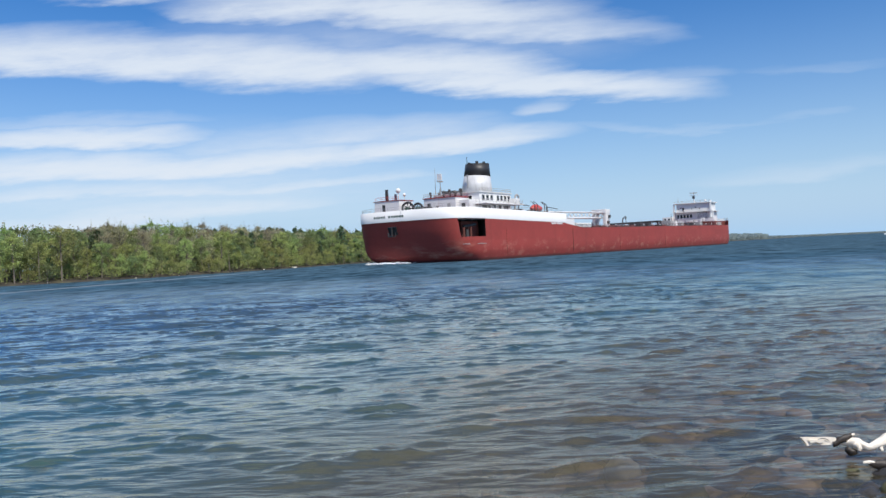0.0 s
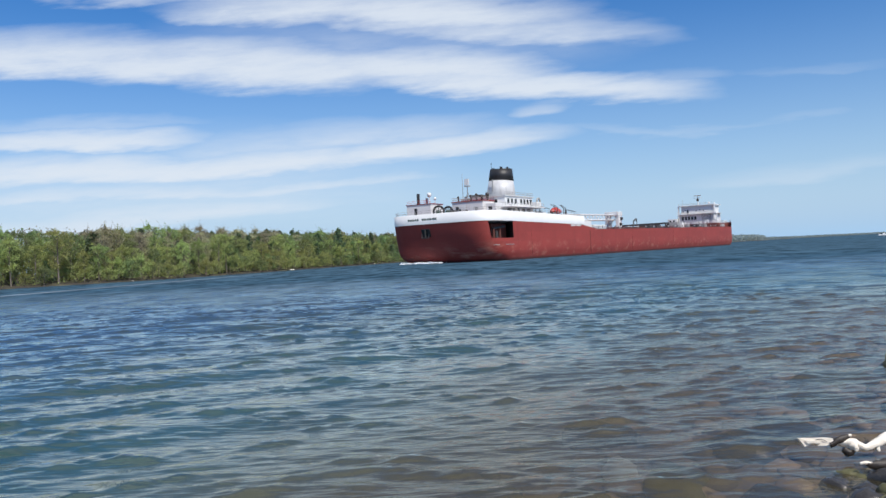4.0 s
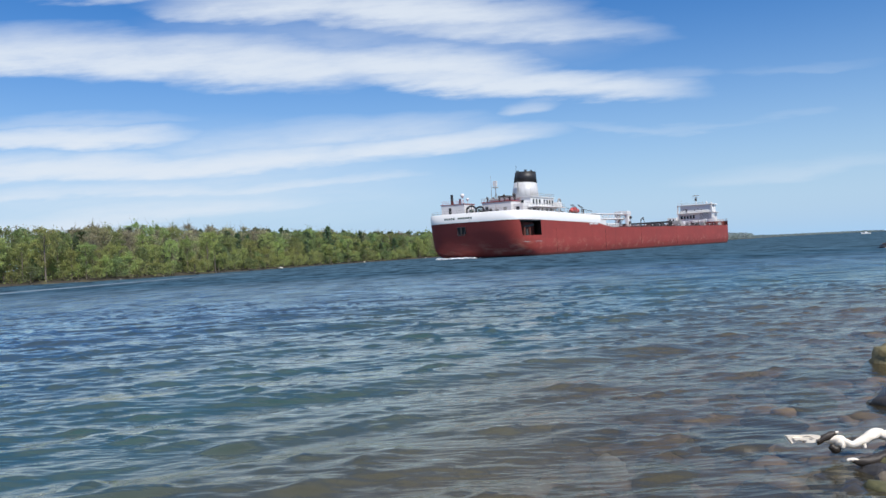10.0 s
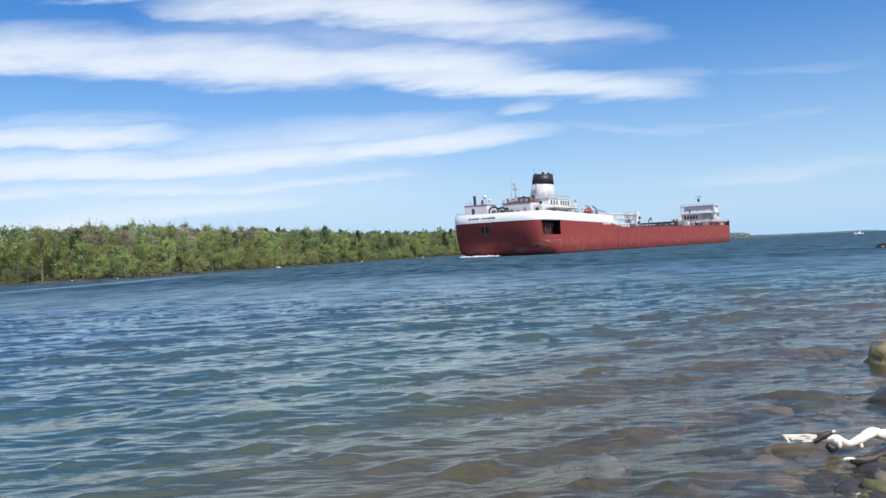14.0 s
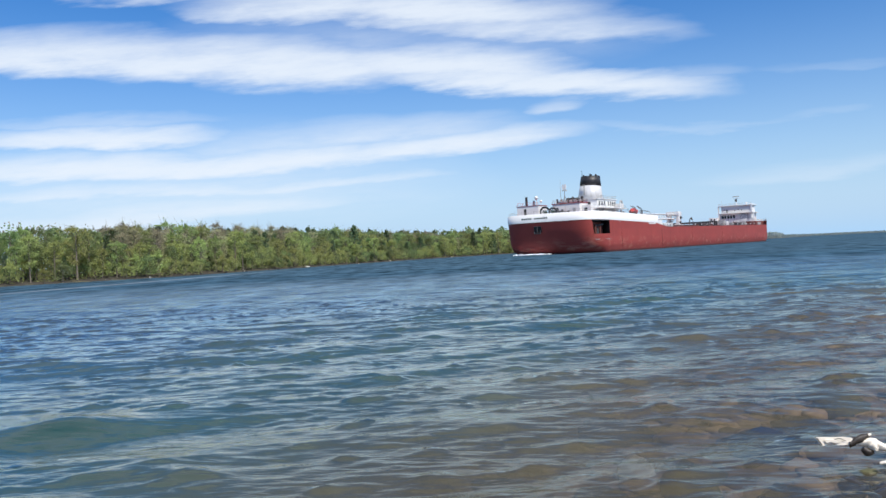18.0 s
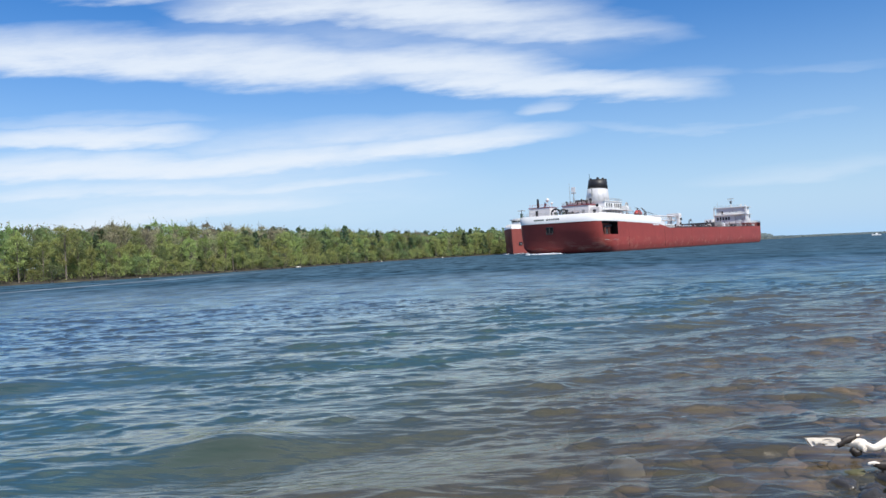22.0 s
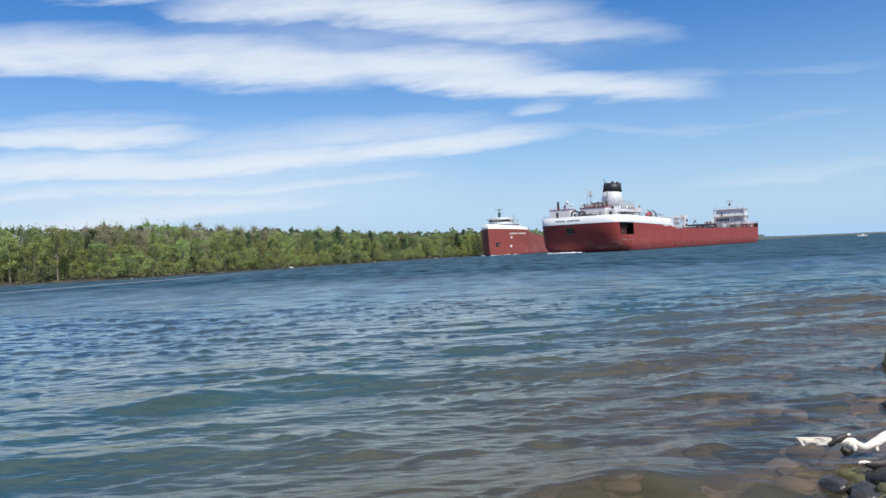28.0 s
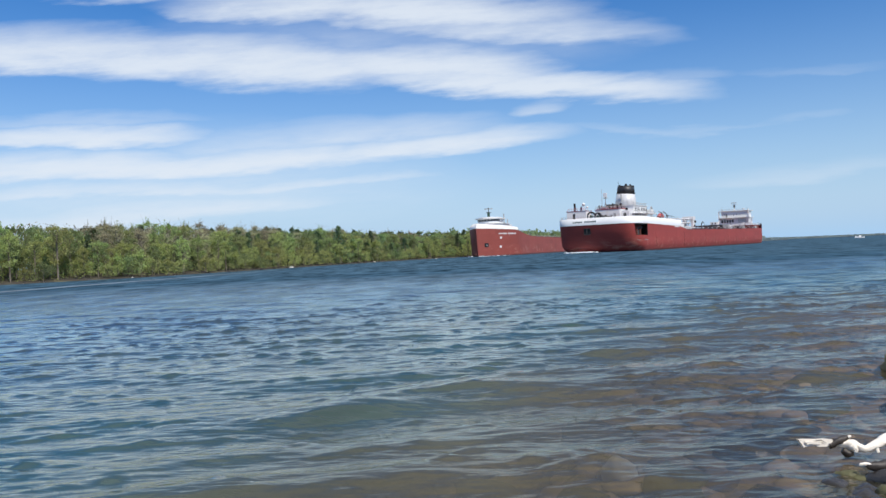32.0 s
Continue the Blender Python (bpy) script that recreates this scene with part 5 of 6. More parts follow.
# ---- the wooded far shore ----
def cards(centres, sizes, rs, flat=0.0):
    """Small bent leaf sprays, one at each centre."""
    n = len(centres)
    a = rs.normal(size=(n, 3))
    a[:, 2] *= 1 - flat
    a /= np.linalg.norm(a, axis=1)[:, None]
    b = np.cross(a, rs.normal(size=(n, 3)))
    b /= np.linalg.norm(b, axis=1)[:, None]
    nrm = np.cross(a, b)
    s = sizes[:, None]
    v = np.stack([centres - a * s - b * s * 0.55, centres + a * s * 0.2 - b * s * 0.75 + nrm * s * 0.25, centres + a * s,
                  centres - a * s * 0.1 + b * s * 0.7 + nrm * s * 0.2], 1)
    return v.reshape(-1, 3), np.arange(4 * n).reshape(n, 4)


def quick_mesh(name, v, f, material, smooth=False):
    me = bpy.data.meshes.new(name)
    me.vertices.add(len(v))
    me.vertices.foreach_set("co", np.asarray(v, float).ravel())
    me.loops.add(f.size)
    me.loops.foreach_set("vertex_index", f.ravel())
    me.polygons.add(len(f))
    me.polygons.foreach_set("loop_start", np.arange(0, f.size, f.shape[1]))
    me.materials.append(material)
    me.polygons.foreach_set("use_smooth", np.full(len(f), smooth))
    me.update(calc_edges=True)
    return me


def tree_kind(name, label, category, seed, h, spread, leaf, count, size, base=0.25, limbs=14, lean=0.0, twiggy=False):
    rs = np.random.RandomState(seed)
    t = tagged(new(name), label, category, group="trees of the far shore")
    bm = bmesh.new()
    top = Vector((lean, 0, h * 0.93))
    mid = Vector((rs.normal(0, 0.15), rs.normal(0, 0.15), h * 0.45))
    rod((0, 0, -0.4), mid, 0.016 * h, 0.011 * h, 7, bm)
    rod(mid, top, 0.011 * h, 0.003 * h, 6, bm)
    tips = [(np.array(top), 1.0)]
    for i in range(limbs):
        f = base + (0.95 - base) * (i + rs.uniform(0, 0.8)) / limbs
        p = mid.lerp(top, (f - 0.45) / 0.5) if f > 0.45 else Vector((0, 0, 0)).lerp(mid, f / 0.45)
        ang = i * 2.4 + rs.uniform(-0.5, 0.5)
        ln = spread * (0.35 + 0.9 * math.sin(math.pi * min(1, max(0.12, (f - base) / (1.02 - base)))) ** 0.7) * rs.uniform(0.65, 1.15)
        q = p + Vector((math.cos(ang) * ln, math.sin(ang) * ln, ln * rs.uniform(0.6, 1.4)))
        rod(p, q, 0.0055 * h, 0.0015 * h, 5, bm)
        tips.append((np.array(q), 1.0))
        tips.append((np.array(p.lerp(q, 0.6)), 0.8))
        for k in range(2):
            g = q + Vector(rs.normal(0, 0.28 * ln + 0.2, 3)) * 0.8
            rod(p.lerp(q, 0.65), g, 0.0028 * h, 0.001 * h, 4, bm)
            tips.append((np.array(g), 0.75))
    part("trunk", bm, M_BARK, t)
    pts = np.array([p for p, _ in tips])
    w = np.array([s for _, s in tips])
    pick = rs.choice(len(pts), count, p=w / w.sum())
    c = pts[pick] + rs.normal(0, 1, (count, 3)) * np.array([0.34, 0.34, 0.30]) * spread * 0.62
    over = np.maximum(0, c[:, 2] - h * 0.9)                      # rounded, ragged tops
    c[:, 2] -= over * rs.uniform(0.35, 1.3, count)
    c[:, :2] *= 1 - 0.75 * np.clip(over / (0.16 * h), 0, 1)[:, None]
    c[:, 2] = np.where(c[:, 2] < 0.12 * h, rs.uniform(0.1, 0.3, count) * h, c[:, 2])
    v, f = cards(c, rs.uniform(0.6, 1.25, count) * size, rs)
    crown = new("crown", quick_mesh("crown", v, f, leaf))
    crown.parent = t
    return t


def conifer_kind(seed, h, spread):
    rs = np.random.RandomState(seed)
    t = tagged(new("conifer"), "dark green conifer standing above the woods", "tree", group="trees of the far shore")
    bm = bmesh.new()
    rod((0, 0, -0.4), (0.1, 0, h * 0.98), 0.016 * h, 0.002 * h, 7, bm)
    cs = []
    n = int(h * 5)
    for i in range(n):
        f = 0.14 + 0.86 * i / n
        ln = spread * (1.08 - f) ** 0.8 * rs.uniform(0.55, 1.15) + 0.15
        a = i * 2.4 + rs.uniform(-0.4, 0.4)
        p = Vector((0, 0, f * h))
        q = p + Vector((math.cos(a) * ln, math.sin(a) * ln, -0.12 * ln + 0.25 * rs.uniform(0, 1)))
        rod(p, q, 0.04, 0.012, 4, bm)
        for k in range(11):
            g = np.array(p.lerp(q, rs.uniform(0.2, 1.05)))
            cs.append(g + rs.normal(0, 0.14, 3) + np.array([0, 0, -0.06]))
    part("trunk", bm, M_BARK, t)
    cs = np.array(cs)
    v, f = cards(cs, rs.uniform(0.22, 0.42, len(cs)), rs, 0.4)
    crown = new("crown", quick_mesh("crown", v, f, M_NEEDLE))
    crown.parent = t
    return t


LABELS = {"a": "broadleaf tree in fresh green spring leaf on the far shore", "b": "young tree with pale yellow-green new leaves on the far shore",
          "c": "grey-brown budding tree with bare twigs on the far shore", "d": "leafy mid-green tree in the riverside woods",
          "s": "low yellow-green willow bush at the water's edge"}
KINDS = {
    "a": [tree_kind("broadleaf_tree", LABELS["a"], "tree", 10 + i, 10 + 0.6 * i, 1.7, M_LEAF, 3000, 0.125) for i in range(3)],
    "b": [tree_kind("young_tree", LABELS["b"], "tree", 20 + i, 9 + 0.8 * i, 1.4, M_LEAF2, 2400, 0.12) for i in range(2)],
    "c": [tree_kind("budding_tree", LABELS["c"], "tree", 30 + i, 10.5 + 0.5 * i, 1.5, M_TWIG, 2600, 0.10, limbs=24) for i in range(3)],
    "d": [tree_kind("leafy_tree", LABELS["d"], "tree", 40 + i, 10 + 0.7 * i, 1.8, M_LEAF3, 3200, 0.13, base=0.15) for i in range(2)],
    "e": [conifer_kind(50 + i, 10 + i, 3.0 + 0.3 * i) for i in range(2)],
    "s": [tree_kind("willow_bush", LABELS["s"], "bush", 60 + i, 3.2 + 0.5 * i, 1.7, (M_LEAF2, M_LEAF3)[i % 2], 1500, 0.10, base=0.05, limbs=10) for i in range(3)]}


def shore_at(s):
    """A point on the far waterline, s metres along it, and the way inland."""
    y = np.linspace(70, 520, 900)
    x = np.interp(y, FAR_SHORE_Y, FAR_SHORE_X)
    d = np.concatenate([[0], np.cumsum(np.hypot(np.diff(x), np.diff(y)))])
    p = np.array([np.interp(s, d, x), np.interp(s, d, y)])
    q = np.array([np.interp(s + 4, d, x), np.interp(s + 4, d, y)])
    t = (q - p) / np.linalg.norm(q - p)
    return p, np.array([-t[1], t[0]]), d[-1]


def plant():
    rnd = random.Random(21)
    used = set()
    total = shore_at(0)[2]
    rows = ((1.6, 3.0, "sssbs", 0.75, 1.25), (4.2, 3.2, "abcdbas", 0.62, 0.9), (7.5, 3.3, "accbadcce", 0.78, 1.0),
            (11.5, 3.6, "ccadaccb", 0.88, 1.06), (16, 4.2, "cadcce", 0.92, 1.08), (21, 5.0, "cadce", 0.95, 1.12), (9.5, 3.2, "s", 1.1, 1.5), (4.5, 11.0, "e", 0.45, 0.7))
    for d, step, kinds, lo, hi in rows:
        s = rnd.uniform(0, step)
        while s < total:
            p, inl, _ = shore_at(s)
            k = rnd.choice(kinds)
            mix = 0.5 + 0.5 * math.sin(s * 0.045 + 1.0)         # stands of one kind drift along the shore
            if k == "c" and mix < 0.25:
                k = "d"
            if s > 220 and k == "c" and rnd.random() < 0.6:
                k = rnd.choice("dae")
            if s > 150 and d > 3 and k != "s" and rnd.random() < 0.2:
                k = "e"
            proto = rnd.choice(KINDS[k])
            x, y = p + inl * (d + rnd.uniform(-1.4, 1.4))
            z = float(ground_height(np.array(x), np.array(y))) - 0.05
            sc = rnd.uniform(lo, hi) * (0.95 if k == "e" else 1.0) * (0.86 + 0.14 * min(1, max(0, (s - 70) / 160)))
            m = Matrix.LocRotScale((x, y, z), Euler((0, 0, rnd.uniform(0, 6.28))), (sc * rnd.uniform(0.9, 1.15), sc * rnd.uniform(0.9, 1.15), sc))
            if proto.name not in used:
                used.add(proto.name)
                proto.matrix_basis = m
            else:
                made = copy_thing(proto, Matrix())
                made.matrix_basis = m
            s += step * rnd.uniform(0.7, 1.35)
    # trees that stand out above the rest, and the prototypes not yet planted
    for u, y, h in ((-0.125, 262, 1.2), (0.03, 398, 1.25), (-0.085, 300, 1.1), (-0.47, 178, 0.9), (-0.215, 240, 1.05), (0.022, 380, 1.1), (0.045, 400, 1.2)):
        x = u * y
        made = copy_thing(KINDS["e"][0], Matrix())
        made.matrix_basis = Matrix.LocRotScale((x, y, float(ground_height(np.array(x), np.array(float(y))))), Euler((0, 0, y)), (h, h, h))
    for k in KINDS.values():
        for proto in k:
            if proto.name not in used:
                p, inl, _ = shore_at(10.0)
                proto.matrix_basis = Matrix.Translation((*(p + inl * 12), 1.2))


plant()
for i in range(46):
    p, inl, _ = shore_at(30 + i * 6.3 + (i * 37 % 5))
    a = 0.16 + 0.05 * (i * 7 % 6)
    rock("shore_stone", "pale grey stone on the far waterline" if i % 11 == 1 else "dark stone on the far waterline", (*(p + inl * (0.2 + 0.15 * (i % 4))), 0.05), (a * 1.6, a, a * 0.7), M_PALE if i % 11 == 1 else M_WETROCK, 40.0 + i, 2)


def woods(name, label, y0, y1, d0, d1, count, size, h0, h1, material, seed):
    """Woods too far or too deep to tell its trees apart."""
    rs = np.random.RandomState(seed)
    y = rs.uniform(y0, y1, count)
    d = rs.uniform(d0, d1, count)
    x = np.interp(y, FAR_SHORE_Y, FAR_SHORE_X) - d
    # uneven tops: clumps of trees
    hh = h0 + (h1 - h0) * (0.5 + 0.28 * np.sin(y * 0.83 + d) + 0.22 * np.sin(y * 0.31 - 0.7 * d))
    z = ground_height(x, y) + hh * rs.uniform(0.02, 1.0, count) ** 1.1
    v, f = cards(np.stack([x, y, z], 1), rs.uniform(0.6, 1.3, count) * size, rs)
    return tagged(new(name, quick_mesh(name, v, f, material)), label, "woods", kind="stuff")


woods("undergrowth", "light green undergrowth along the far shore", 75, 430, 2.5, 14, 22000, 0.15, 0.4, 3.0, M_LEAF2, 70)
woods("deep_woods", "depth of the mixed spring woods behind the shore trees", 70, 430, 20, 42, 46000, 0.3, 6, 10.0, M_LEAF3, 71)
woods("budding_woods", "grey-brown budding woods behind the shore trees", 70, 430, 18, 40, 40000, 0.26, 6, 10.6, M_TWIG, 72)
woods("far_woods", "distant dark green wooded shore", 420, 700, 3, 40, 22000, 0.95, 7, 14, M_LEAF3, 73)
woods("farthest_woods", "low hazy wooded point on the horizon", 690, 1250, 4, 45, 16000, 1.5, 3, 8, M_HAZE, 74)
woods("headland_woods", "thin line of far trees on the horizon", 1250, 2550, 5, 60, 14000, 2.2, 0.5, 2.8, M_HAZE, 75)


# ---- the near bank: rocks, stones, driftwood ----
def tube(pts, radii, n=12, bm=None, seed=0, gnarl=0.12):
    """A limb along a bent line, knotted."""
    bm = bm or bmesh.new()
    P = [Vector(p) for p in pts]
    line, rad = [], []
    for i in range(len(P) - 1):
        p0, p1, p2, p3 = P[max(0, i - 1)], P[i], P[i + 1], P[min(len(P) - 1, i + 2)]
        for k in range(5):
            t = k / 5
            line.append(0.5 * ((2 * p1) + (p2 - p0) * t + (2 * p0 - 5 * p1 + 4 * p2 - p3) * t * t + (3 * p1 - p0 - 3 * p2 + p3) * t ** 3))
            rad.append(radii[i] + (radii[i + 1] - radii[i]) * t)
    line.append(P[-1])
    rad.append(radii[-1])
    rings = []
    for i, p in enumerate(line):
        d = (line[min(i + 1, len(line) - 1)] - line[max(i - 1, 0)]).normalized()
        q = d.to_track_quat("Z", "Y").to_matrix()
        rings.append([bm.verts.new(p + q @ Vector((math.cos(a), math.sin(a), 0)) * rad[i] * (1 + gnarl * noise.noise(Vector((math.cos(a) * 1.5, math.sin(a) * 1.5, i * 0.35 + seed)))))
                      for a in (2 * math.pi * j / n for j in range(n))])
    for a, b in zip(rings, rings[1:]):
        for j in range(n):
            bm.faces.new((a[j], a[(j + 1) % n], b[(j + 1) % n], b[j]))
    bm.faces.new(rings[0][::-1]), bm.faces.new(rings[-1])
    bmesh.ops.recalc_face_normals(bm, faces=bm.faces)
    return bm


def driftwood():
    log = tagged(new("driftwood"), "bleached white driftwood branch lying over wet rocks", "driftwood")
    # the flat broken end: a split slab with a notch, thicker towards the knot
    rim = ((3.394, 0.241), (3.46, 0.243), (3.56, 0.236), (3.66, 0.236), (3.725, 0.227), (3.735, 0.195), (3.712, 0.164), (3.64, 0.160), (3.579, 0.162), (3.552, 0.186), (3.50, 0.176), (3.447, 0.160), (3.43, 0.19))
    for name, y0, y1, up, label in (("broken_end", 7.86, 7.93, 0.0, "flat splintered pale end"), ("splinter", 7.845, 7.858, 0.012, "pale split splinter")):
        bm = bmesh.new()
        pts = rim if name == "broken_end" else [(x * 0.45 + 3.50 * 0.55, z * 0.4 + 0.21 * 0.6) for x, z in rim]
        a = [bm.verts.new((x, y0, z)) for x, z in pts]
        b = [bm.verts.new((x + 0.01, y1, z - 0.012 + up)) for x, z in pts]
        bm.faces.new(a[::-1]), bm.faces.new(b)
        for i in range(len(pts)):
            bm.faces.new((a[i], a[(i + 1) % len(pts)], b[(i + 1) % len(pts)], b[i]))
        bmesh.ops.recalc_face_normals(bm, faces=bm.faces)
        part(name, bm, M_BLEACHED, log, label)
    part("crack", tube([(3.53, 7.85, 0.215), (3.60, 7.848, 0.228), (3.66, 7.85, 0.20)], (0.002, 0.004, 0.002), n=6, seed=2), M_WETWOOD, log, "dark crack in the pale end")
    part("bark_collar", tube([(3.70, 7.88, 0.168), (3.78, 7.87, 0.198), (3.85, 7.88, 0.228), (3.90, 7.89, 0.242)], (0.036, 0.034, 0.03, 0.018), seed=3, gnarl=0.5), M_WETWOOD, log, "dark wet knot", True)
    part("knot_tip", tube([(3.885, 7.875, 0.245), (3.915, 7.875, 0.248)], (0.014, 0.01), seed=9), M_BLEACHED, log)
    part("branch", tube([(3.74, 7.90, 0.172), (3.82, 7.89, 0.178), (3.90, 7.88, 0.178), (3.97, 7.88, 0.150), (4.05, 7.88, 0.118), (4.157, 7.90, 0.144), (4.253, 7.93, 0.178), (4.331, 7.96, 0.195),
                         (4.435, 8.0, 0.163), (4.62, 8.04, 0.12), (4.85, 8.1, 0.16), (5.15, 8.2, 0.10)], (0.02, 0.034, 0.046, 0.036, 0.036, 0.04, 0.046, 0.058, 0.05, 0.055, 0.06, 0.07), n=16, seed=4, gnarl=0.35), M_BLEACHED, log, smooth=True)
    part("hanging_knob", tube([(3.90, 7.87, 0.17), (3.942, 7.865, 0.125), (3.935, 7.86, 0.095)], (0.04, 0.036, 0.022), seed=5, gnarl=0.3), M_BLEACHED, log, smooth=True)
    # the knob's underside is a separate, darker piece
    part("knob_underside", tube([(3.83, 7.88, 0.115), (3.878, 7.875, 0.082), (3.93, 7.88, 0.085)], (0.022, 0.04, 0.02), seed=5, gnarl=0.5), M_WETWOOD, log, "dark underside of the knob", True)
    part("twig_stump", tube([(4.165, 7.89, 0.12), (4.172, 7.87, 0.075)], (0.028, 0.016), seed=6), M_BLEACHED, log)
    low = tagged(new("sunken_branch"), "wet black branch below the driftwood with a pale snapped tip", "driftwood")
    part("limb", tube([(3.81, 7.42, 0.090), (3.90, 7.42, 0.070), (4.01, 7.43, 0.078), (4.18, 7.48, 0.105), (4.45, 7.6, 0.11), (4.9, 7.8, 0.10)], (0.02, 0.04, 0.052, 0.058, 0.065, 0.075), seed=7, gnarl=0.5), M_WETWOOD, low, smooth=True)
    part("side_limb", tube([(3.93, 7.32, 0.02), (4.03, 7.34, 0.02), (4.16, 7.40, 0.05), (4.36, 7.52, 0.08)], (0.028, 0.042, 0.046, 0.045), seed=12, gnarl=0.5), M_WETWOOD, low, smooth=True)
    part("snapped_tip", tube([(3.75, 7.41, 0.098), (3.80, 7.41, 0.104), (3.86, 7.41, 0.097)], (0.008, 0.015, 0.012), seed=8, gnarl=0.5), M_BLEACHED, low, "pale snapped tip")
    for k, (x, y, a, h) in enumerate(((3.95, 7.38, 0.17, 0.13), (4.22, 7.45, 0.22, 0.16), (4.0, 7.08, 0.18, 0.14), (3.62, 7.02, 0.15, 0.11), (3.78, 6.85, 0.16, 0.12), (4.3, 7.15, 0.25, 0.16), (3.45, 7.3, 0.13, 0.09), (3.7, 7.55, 0.12, 0.09), (4.55, 7.4, 0.28, 0.18))):
        rock("shore_rock", ("black wet rock under the sunken branch", "algae-green wet rock at the waterline", "brown wet rock at the waterline")[k % 3],
             (x, y, -0.075), (a * 1.2, a * 0.9, h), (M_WETROCK, M_ALGAE, M_ROCK)[k % 3], 90.0 + k, 3)
    tagged(rock("shore_rock", "wet dark rock that carries the driftwood", (4.72, 8.08, -0.10), (0.30, 0.26, 0.19), M_WETROCK, 2.9), category="rock")


driftwood()
# low wet cobbles round the driftwood, awash
rnd = random.Random(31)
for i in range(34):
    u = rnd.random()
    y = 6.5 + 1.75 * u
    x = 0.565 * y + 1.0 - rnd.triangular(0.15, 1.5, 0.5) / 0.87
    a = rnd.uniform(0.06, 0.17)
    h = a * rnd.uniform(0.5, 0.8)
    bed = float(ground_height(np.array(x), np.array(y)))
    kind = i % 5
    rock("cobble", ("dark wet cobble awash at the waterline", "algae-green cobble awash at the waterline", "brown cobble awash at the waterline")[(0, 0, 1, 0, 2)[kind]],
         (x, y, max(bed + h * 0.6, -0.02 - h * rnd.uniform(0.2, 0.9))), (a * rnd.uniform(1.0, 1.6), a, h), (M_WETROCK, M_WETROCK, M_ALGAE, M_WETROCK, M_ROCK)[kind], 60.0 + i, 2)
for i, (x, y, a) in enumerate(((2.9, 7.4, 0.35), (2.3, 8.3, 0.4), (3.5, 9.4, 0.45), (1.2, 7.6, 0.3), (4.2, 10.2, 0.5), (0.4, 8.4, 0.35), (2.0, 10.8, 0.45), (5.3, 11.4, 0.5), (3.1, 6.9, 0.22), (6.4, 13.6, 0.6))):
    bed = float(ground_height(np.array(x), np.array(y)))
    rock("sunken_rock", "algae-green rock under the clear shallow water" if i % 2 else "dark rock under the clear shallow water", (x, y, bed + 0.05), (a * 1.2, a * 0.8, min(0.8 * a, -bed - 0.12)), M_ALGAE if i % 2 else M_WETROCK, 120.0 + i, 2)
rock("shore_rock", "angular olive-brown rock standing out of the shallows", (7.72, 13.3, -0.02), (0.52, 0.45, 0.34), M_OLIVE, 2.2)
rock("shore_rock", "black wet rock at the waterline", (5.98, 10.2, -0.02), (0.36, 0.4, 0.22), M_WETROCK, 4.1)
rock("shore_rock", "flat brown rock in the shallows", (5.3, 7.9, -0.06), (0.6, 0.5, 0.26), M_ROCK, 6.7)
rock("pale_stone", "pale stone just under the surface", (1.85, 8.9, -0.30), (0.20, 0.13, 0.17), M_PALE, 3.3)
rock("sunken_rock", "greenish flat rock just under the surface", (5.6, 12.4, -0.30), (0.7, 0.45, 0.2), M_ROCK, 7.9)
rock("sunken_rock", "brown rock just under the surface", (3.3, 9.6, -0.36), (0.5, 0.4, 0.26), M_ROCK, 9.3)
for i, (x, y, a, h) in enumerate(((60.0, 104, 1.6, 0.75), (62.4, 106, 1.4, 0.6), (58.4, 103, 0.9, 0.3), (64.5, 111, 1.8, 0.9), (66, 108, 2.0, 1.1), (12.6, 21.0, 0.6, 0.4), (17.6, 29.5, 0.7, 0.5), (9.6, 15.4, 0.5, 0.35))):
    rock("shore_boulder", "dark boulder on the bank's edge", (x, y, 0), (a, a * 0.8, h), M_WETROCK if i < 3 else M_ROCK, 11.0 + i)


def pebbles():
    rs = np.random.RandomState(9)
    bm = bmesh.new()
    bmesh.ops.create_icosphere(bm, subdivisions=2, radius=1)
    base = np.array([v.co for v in bm.verts])
    tri = np.array([[v.index for v in f.verts] for f in bm.faces])
    bm.free()
    V, F, n = [], [], 0
    for i in range(1700):
        y = rs.uniform(4.0, 22)
        d = abs(rs.normal(0, 4.0)) + 0.9
        x = float(near_bank(np.array(y))) - d / 0.87
        s = rs.uniform(0.04, 0.12) if i % 6 else rs.uniform(0.12, 0.22)
        z = float(ground_height(np.array(x), np.array(y))) + s * 0.12
        lump = 1 + 0.25 * np.sin(base @ rs.normal(0, 2.2, 3) + rs.uniform(0, 6))[:, None]
        a = rs.uniform(0, 6.28)
        v = base * lump * np.array([s * rs.uniform(0.9, 1.6), s, s * rs.uniform(0.25, 0.5)])
        v = np.stack([v[:, 0] * math.cos(a) - v[:, 1] * math.sin(a), v[:, 0] * math.sin(a) + v[:, 1] * math.cos(a), v[:, 2]], 1)
        V.append(v + np.array([x, y, z]))
        F.append(tri + n)
        n += len(base)
    return tagged(new("river_stones", quick_mesh("river_stones", np.concatenate(V), np.concatenate(F), M_STONE, True)), "brown and grey stones on the shallow river bed", "stones", kind="stuff")


pebbles()


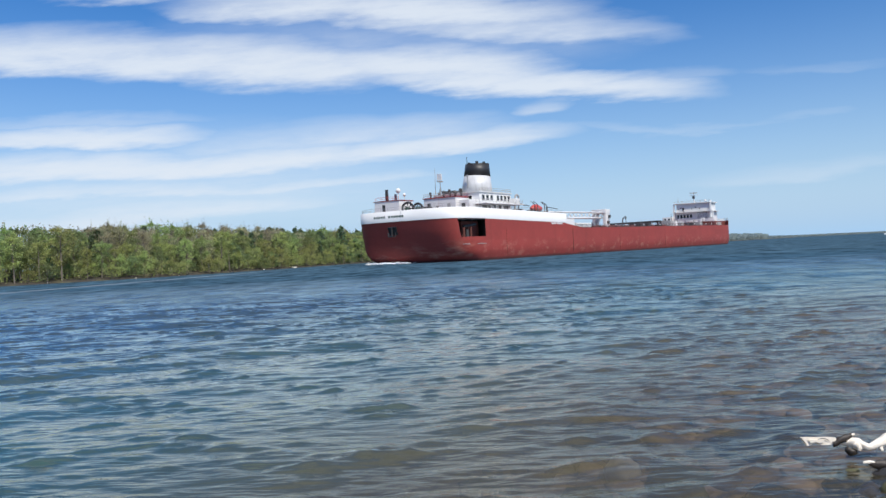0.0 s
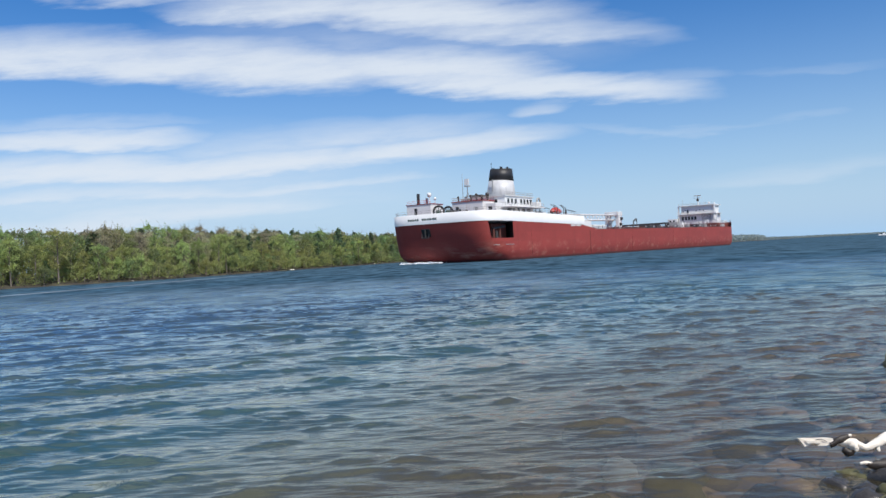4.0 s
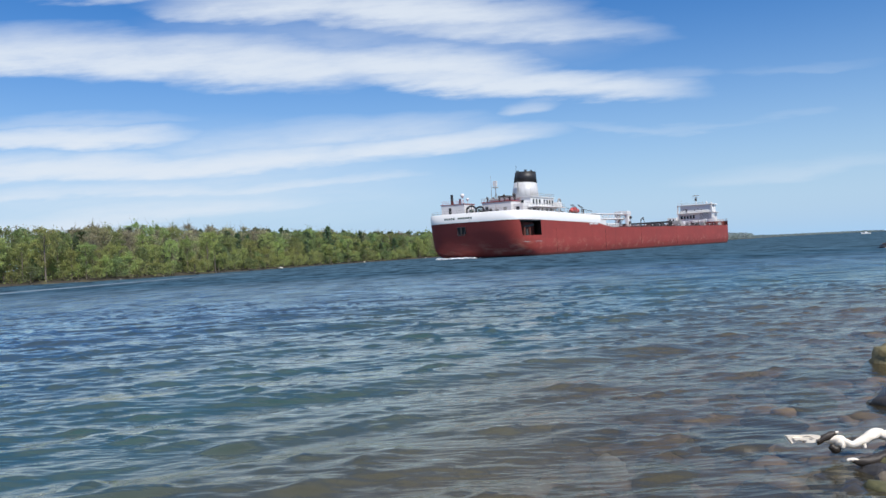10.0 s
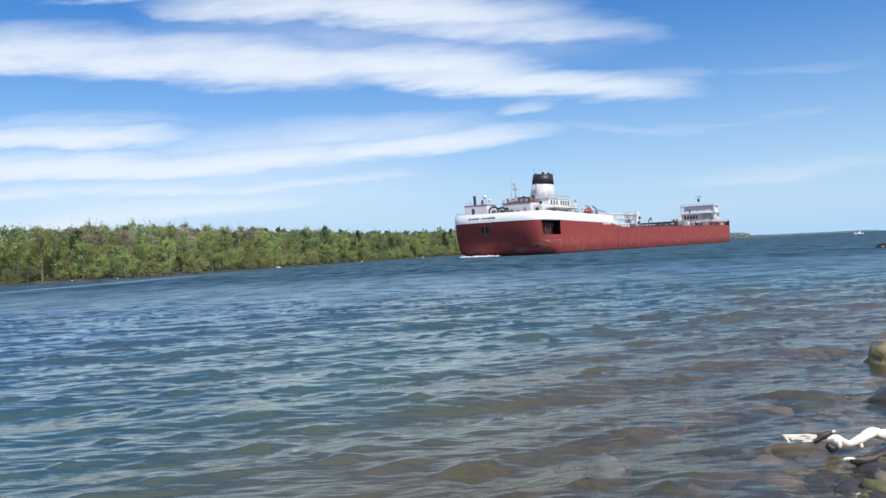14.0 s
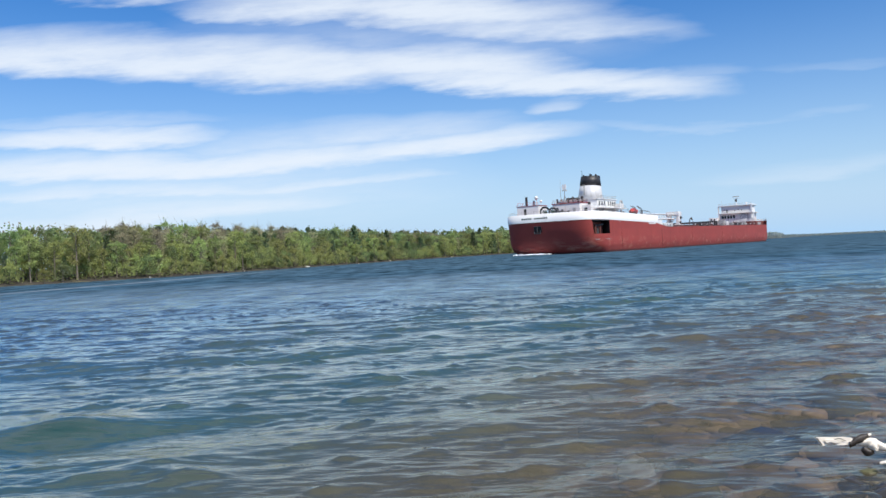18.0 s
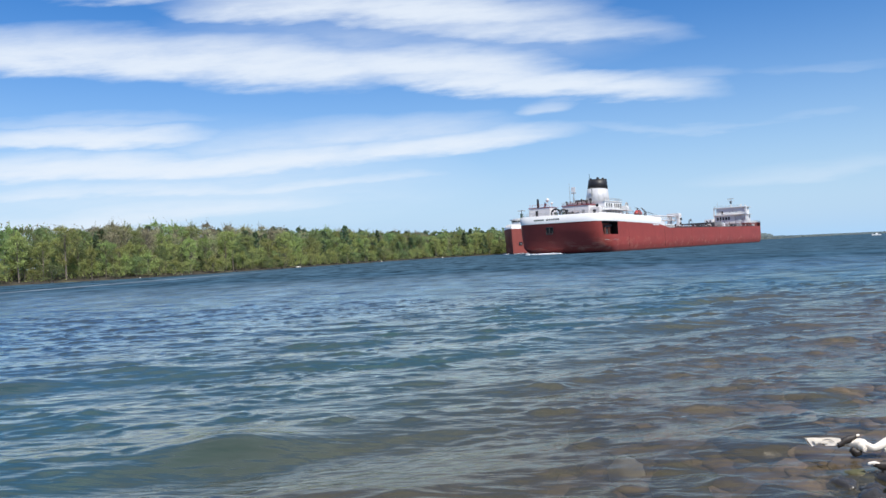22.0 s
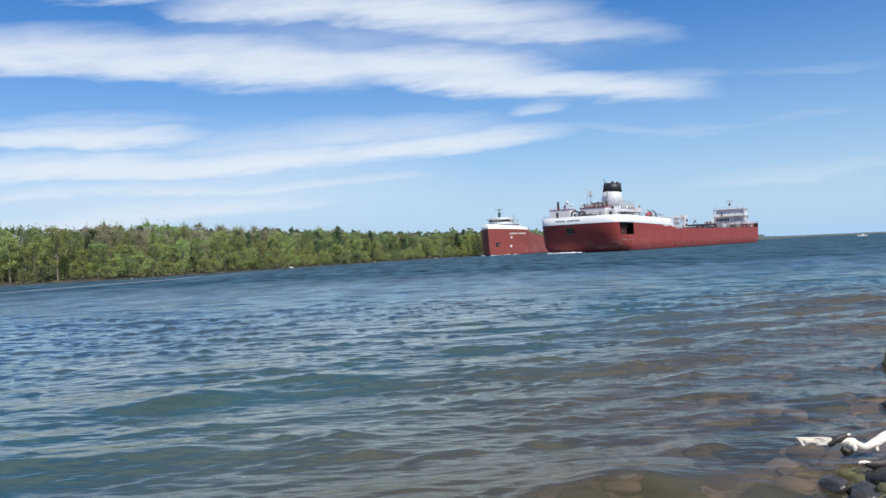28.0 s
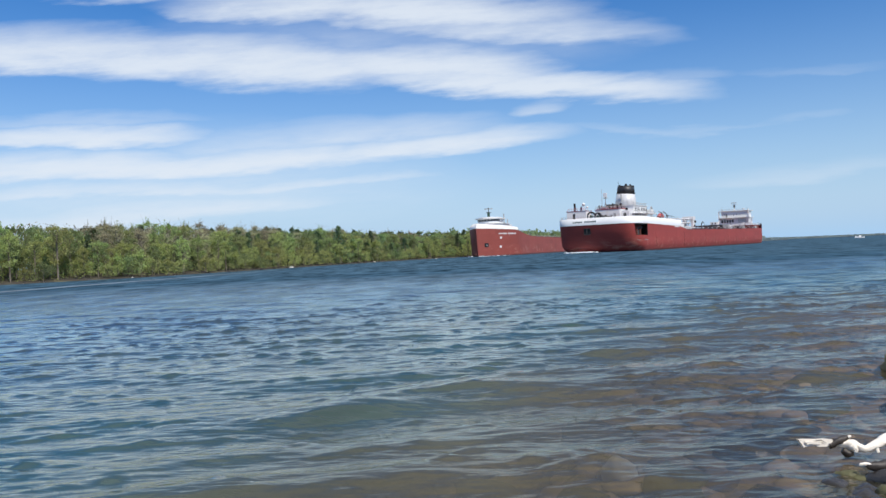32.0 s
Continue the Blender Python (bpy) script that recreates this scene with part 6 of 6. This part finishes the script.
def splash(x, y, wide, high, seed):
    """Drops and shreds of foam thrown up where a swell meets the rocks."""
    rs = random.Random(seed)
    bm = bmesh.new()
    for i in range(200):
        a, d = rs.uniform(0, 6.28), abs(rs.gauss(0, 0.45))
        lobe = 0.7 + 0.5 * math.sin(3 * a + seed)
        h = max(0.0, high * (1 - d) * rs.random() ** 2)
        r = rs.uniform(0.0015, 0.005) if h > 0.03 else rs.uniform(0.003, 0.009)
        ball((d * wide * lobe * math.cos(a), d * wide * 0.6 * math.sin(a), h), r, bm, rs.uniform(1, 4), rs.uniform(1, 2.5), rs.uniform(0.4, 1.0), 4)
    me = bpy.data.meshes.new("wave_splash")
    bm.to_mesh(me)
    bm.free()
    me.materials.append(M_FOAM)
    ob = tagged(new("wave_splash", me), "white drops and foam of a swell breaking on the rocks", "splash", kind="stuff")
    return ob, x, y


SPLASHES = [(*splash(5.3, 9.75, 0.35, 0.30, 3), 30.1), (*splash(3.2, 7.5, 0.38, 0.16, 4), 25.0), (*splash(3.35, 6.95, 0.45, 0.10, 5), 25.1)]


def motions():
    for ob, x, y, t in SPLASHES:
        walk(ob, [(0, pose(x, y, -0.7)), (t - 1.2, pose(x, y, -0.7)), (t - 0.7, pose(x, y, -0.35)), (t, pose(x, y, 0.03)), (t + 0.5, pose(x + 0.1, y, -0.12)), (t + 1.0, pose(x + 0.1, y, -0.7)), (32, pose(x + 0.1, y, -0.7))])
    walk(water, [(0, pose(0, 0, 0)), (32, Matrix.Translation(DRIFT * 32))])
    def ship_pose(t):
        a = 0.5798 - 0.0009 * t / 2
        return pose(6.24 + 3.8177 * t * math.sin(a), 216 + 3.8177 * t * math.cos(a), 0, 0, 0, -math.degrees(0.5798 - 0.0009 * t))
    walk(ship, [(t, ship_pose(t)) for t in range(0, 33, 4)])
    walk(ship_b, [(t, pose(15.7 + 4.1 * (32 - t) * math.sin(radians(22)), 345 + 4.1 * (32 - t) * math.cos(radians(22)), 0, 0, 0, 180 - 22)) for t in (0, 16, 32)])
    walk(motorboat, [(t, pose(u * 700, 700, 0, 0, 0, 100)) for t, u in ((0, 0.552), (6, 0.548), (13, 0.5412), (23, 0.5297), (28, 0.5245), (32, 0.5205))])


motions()
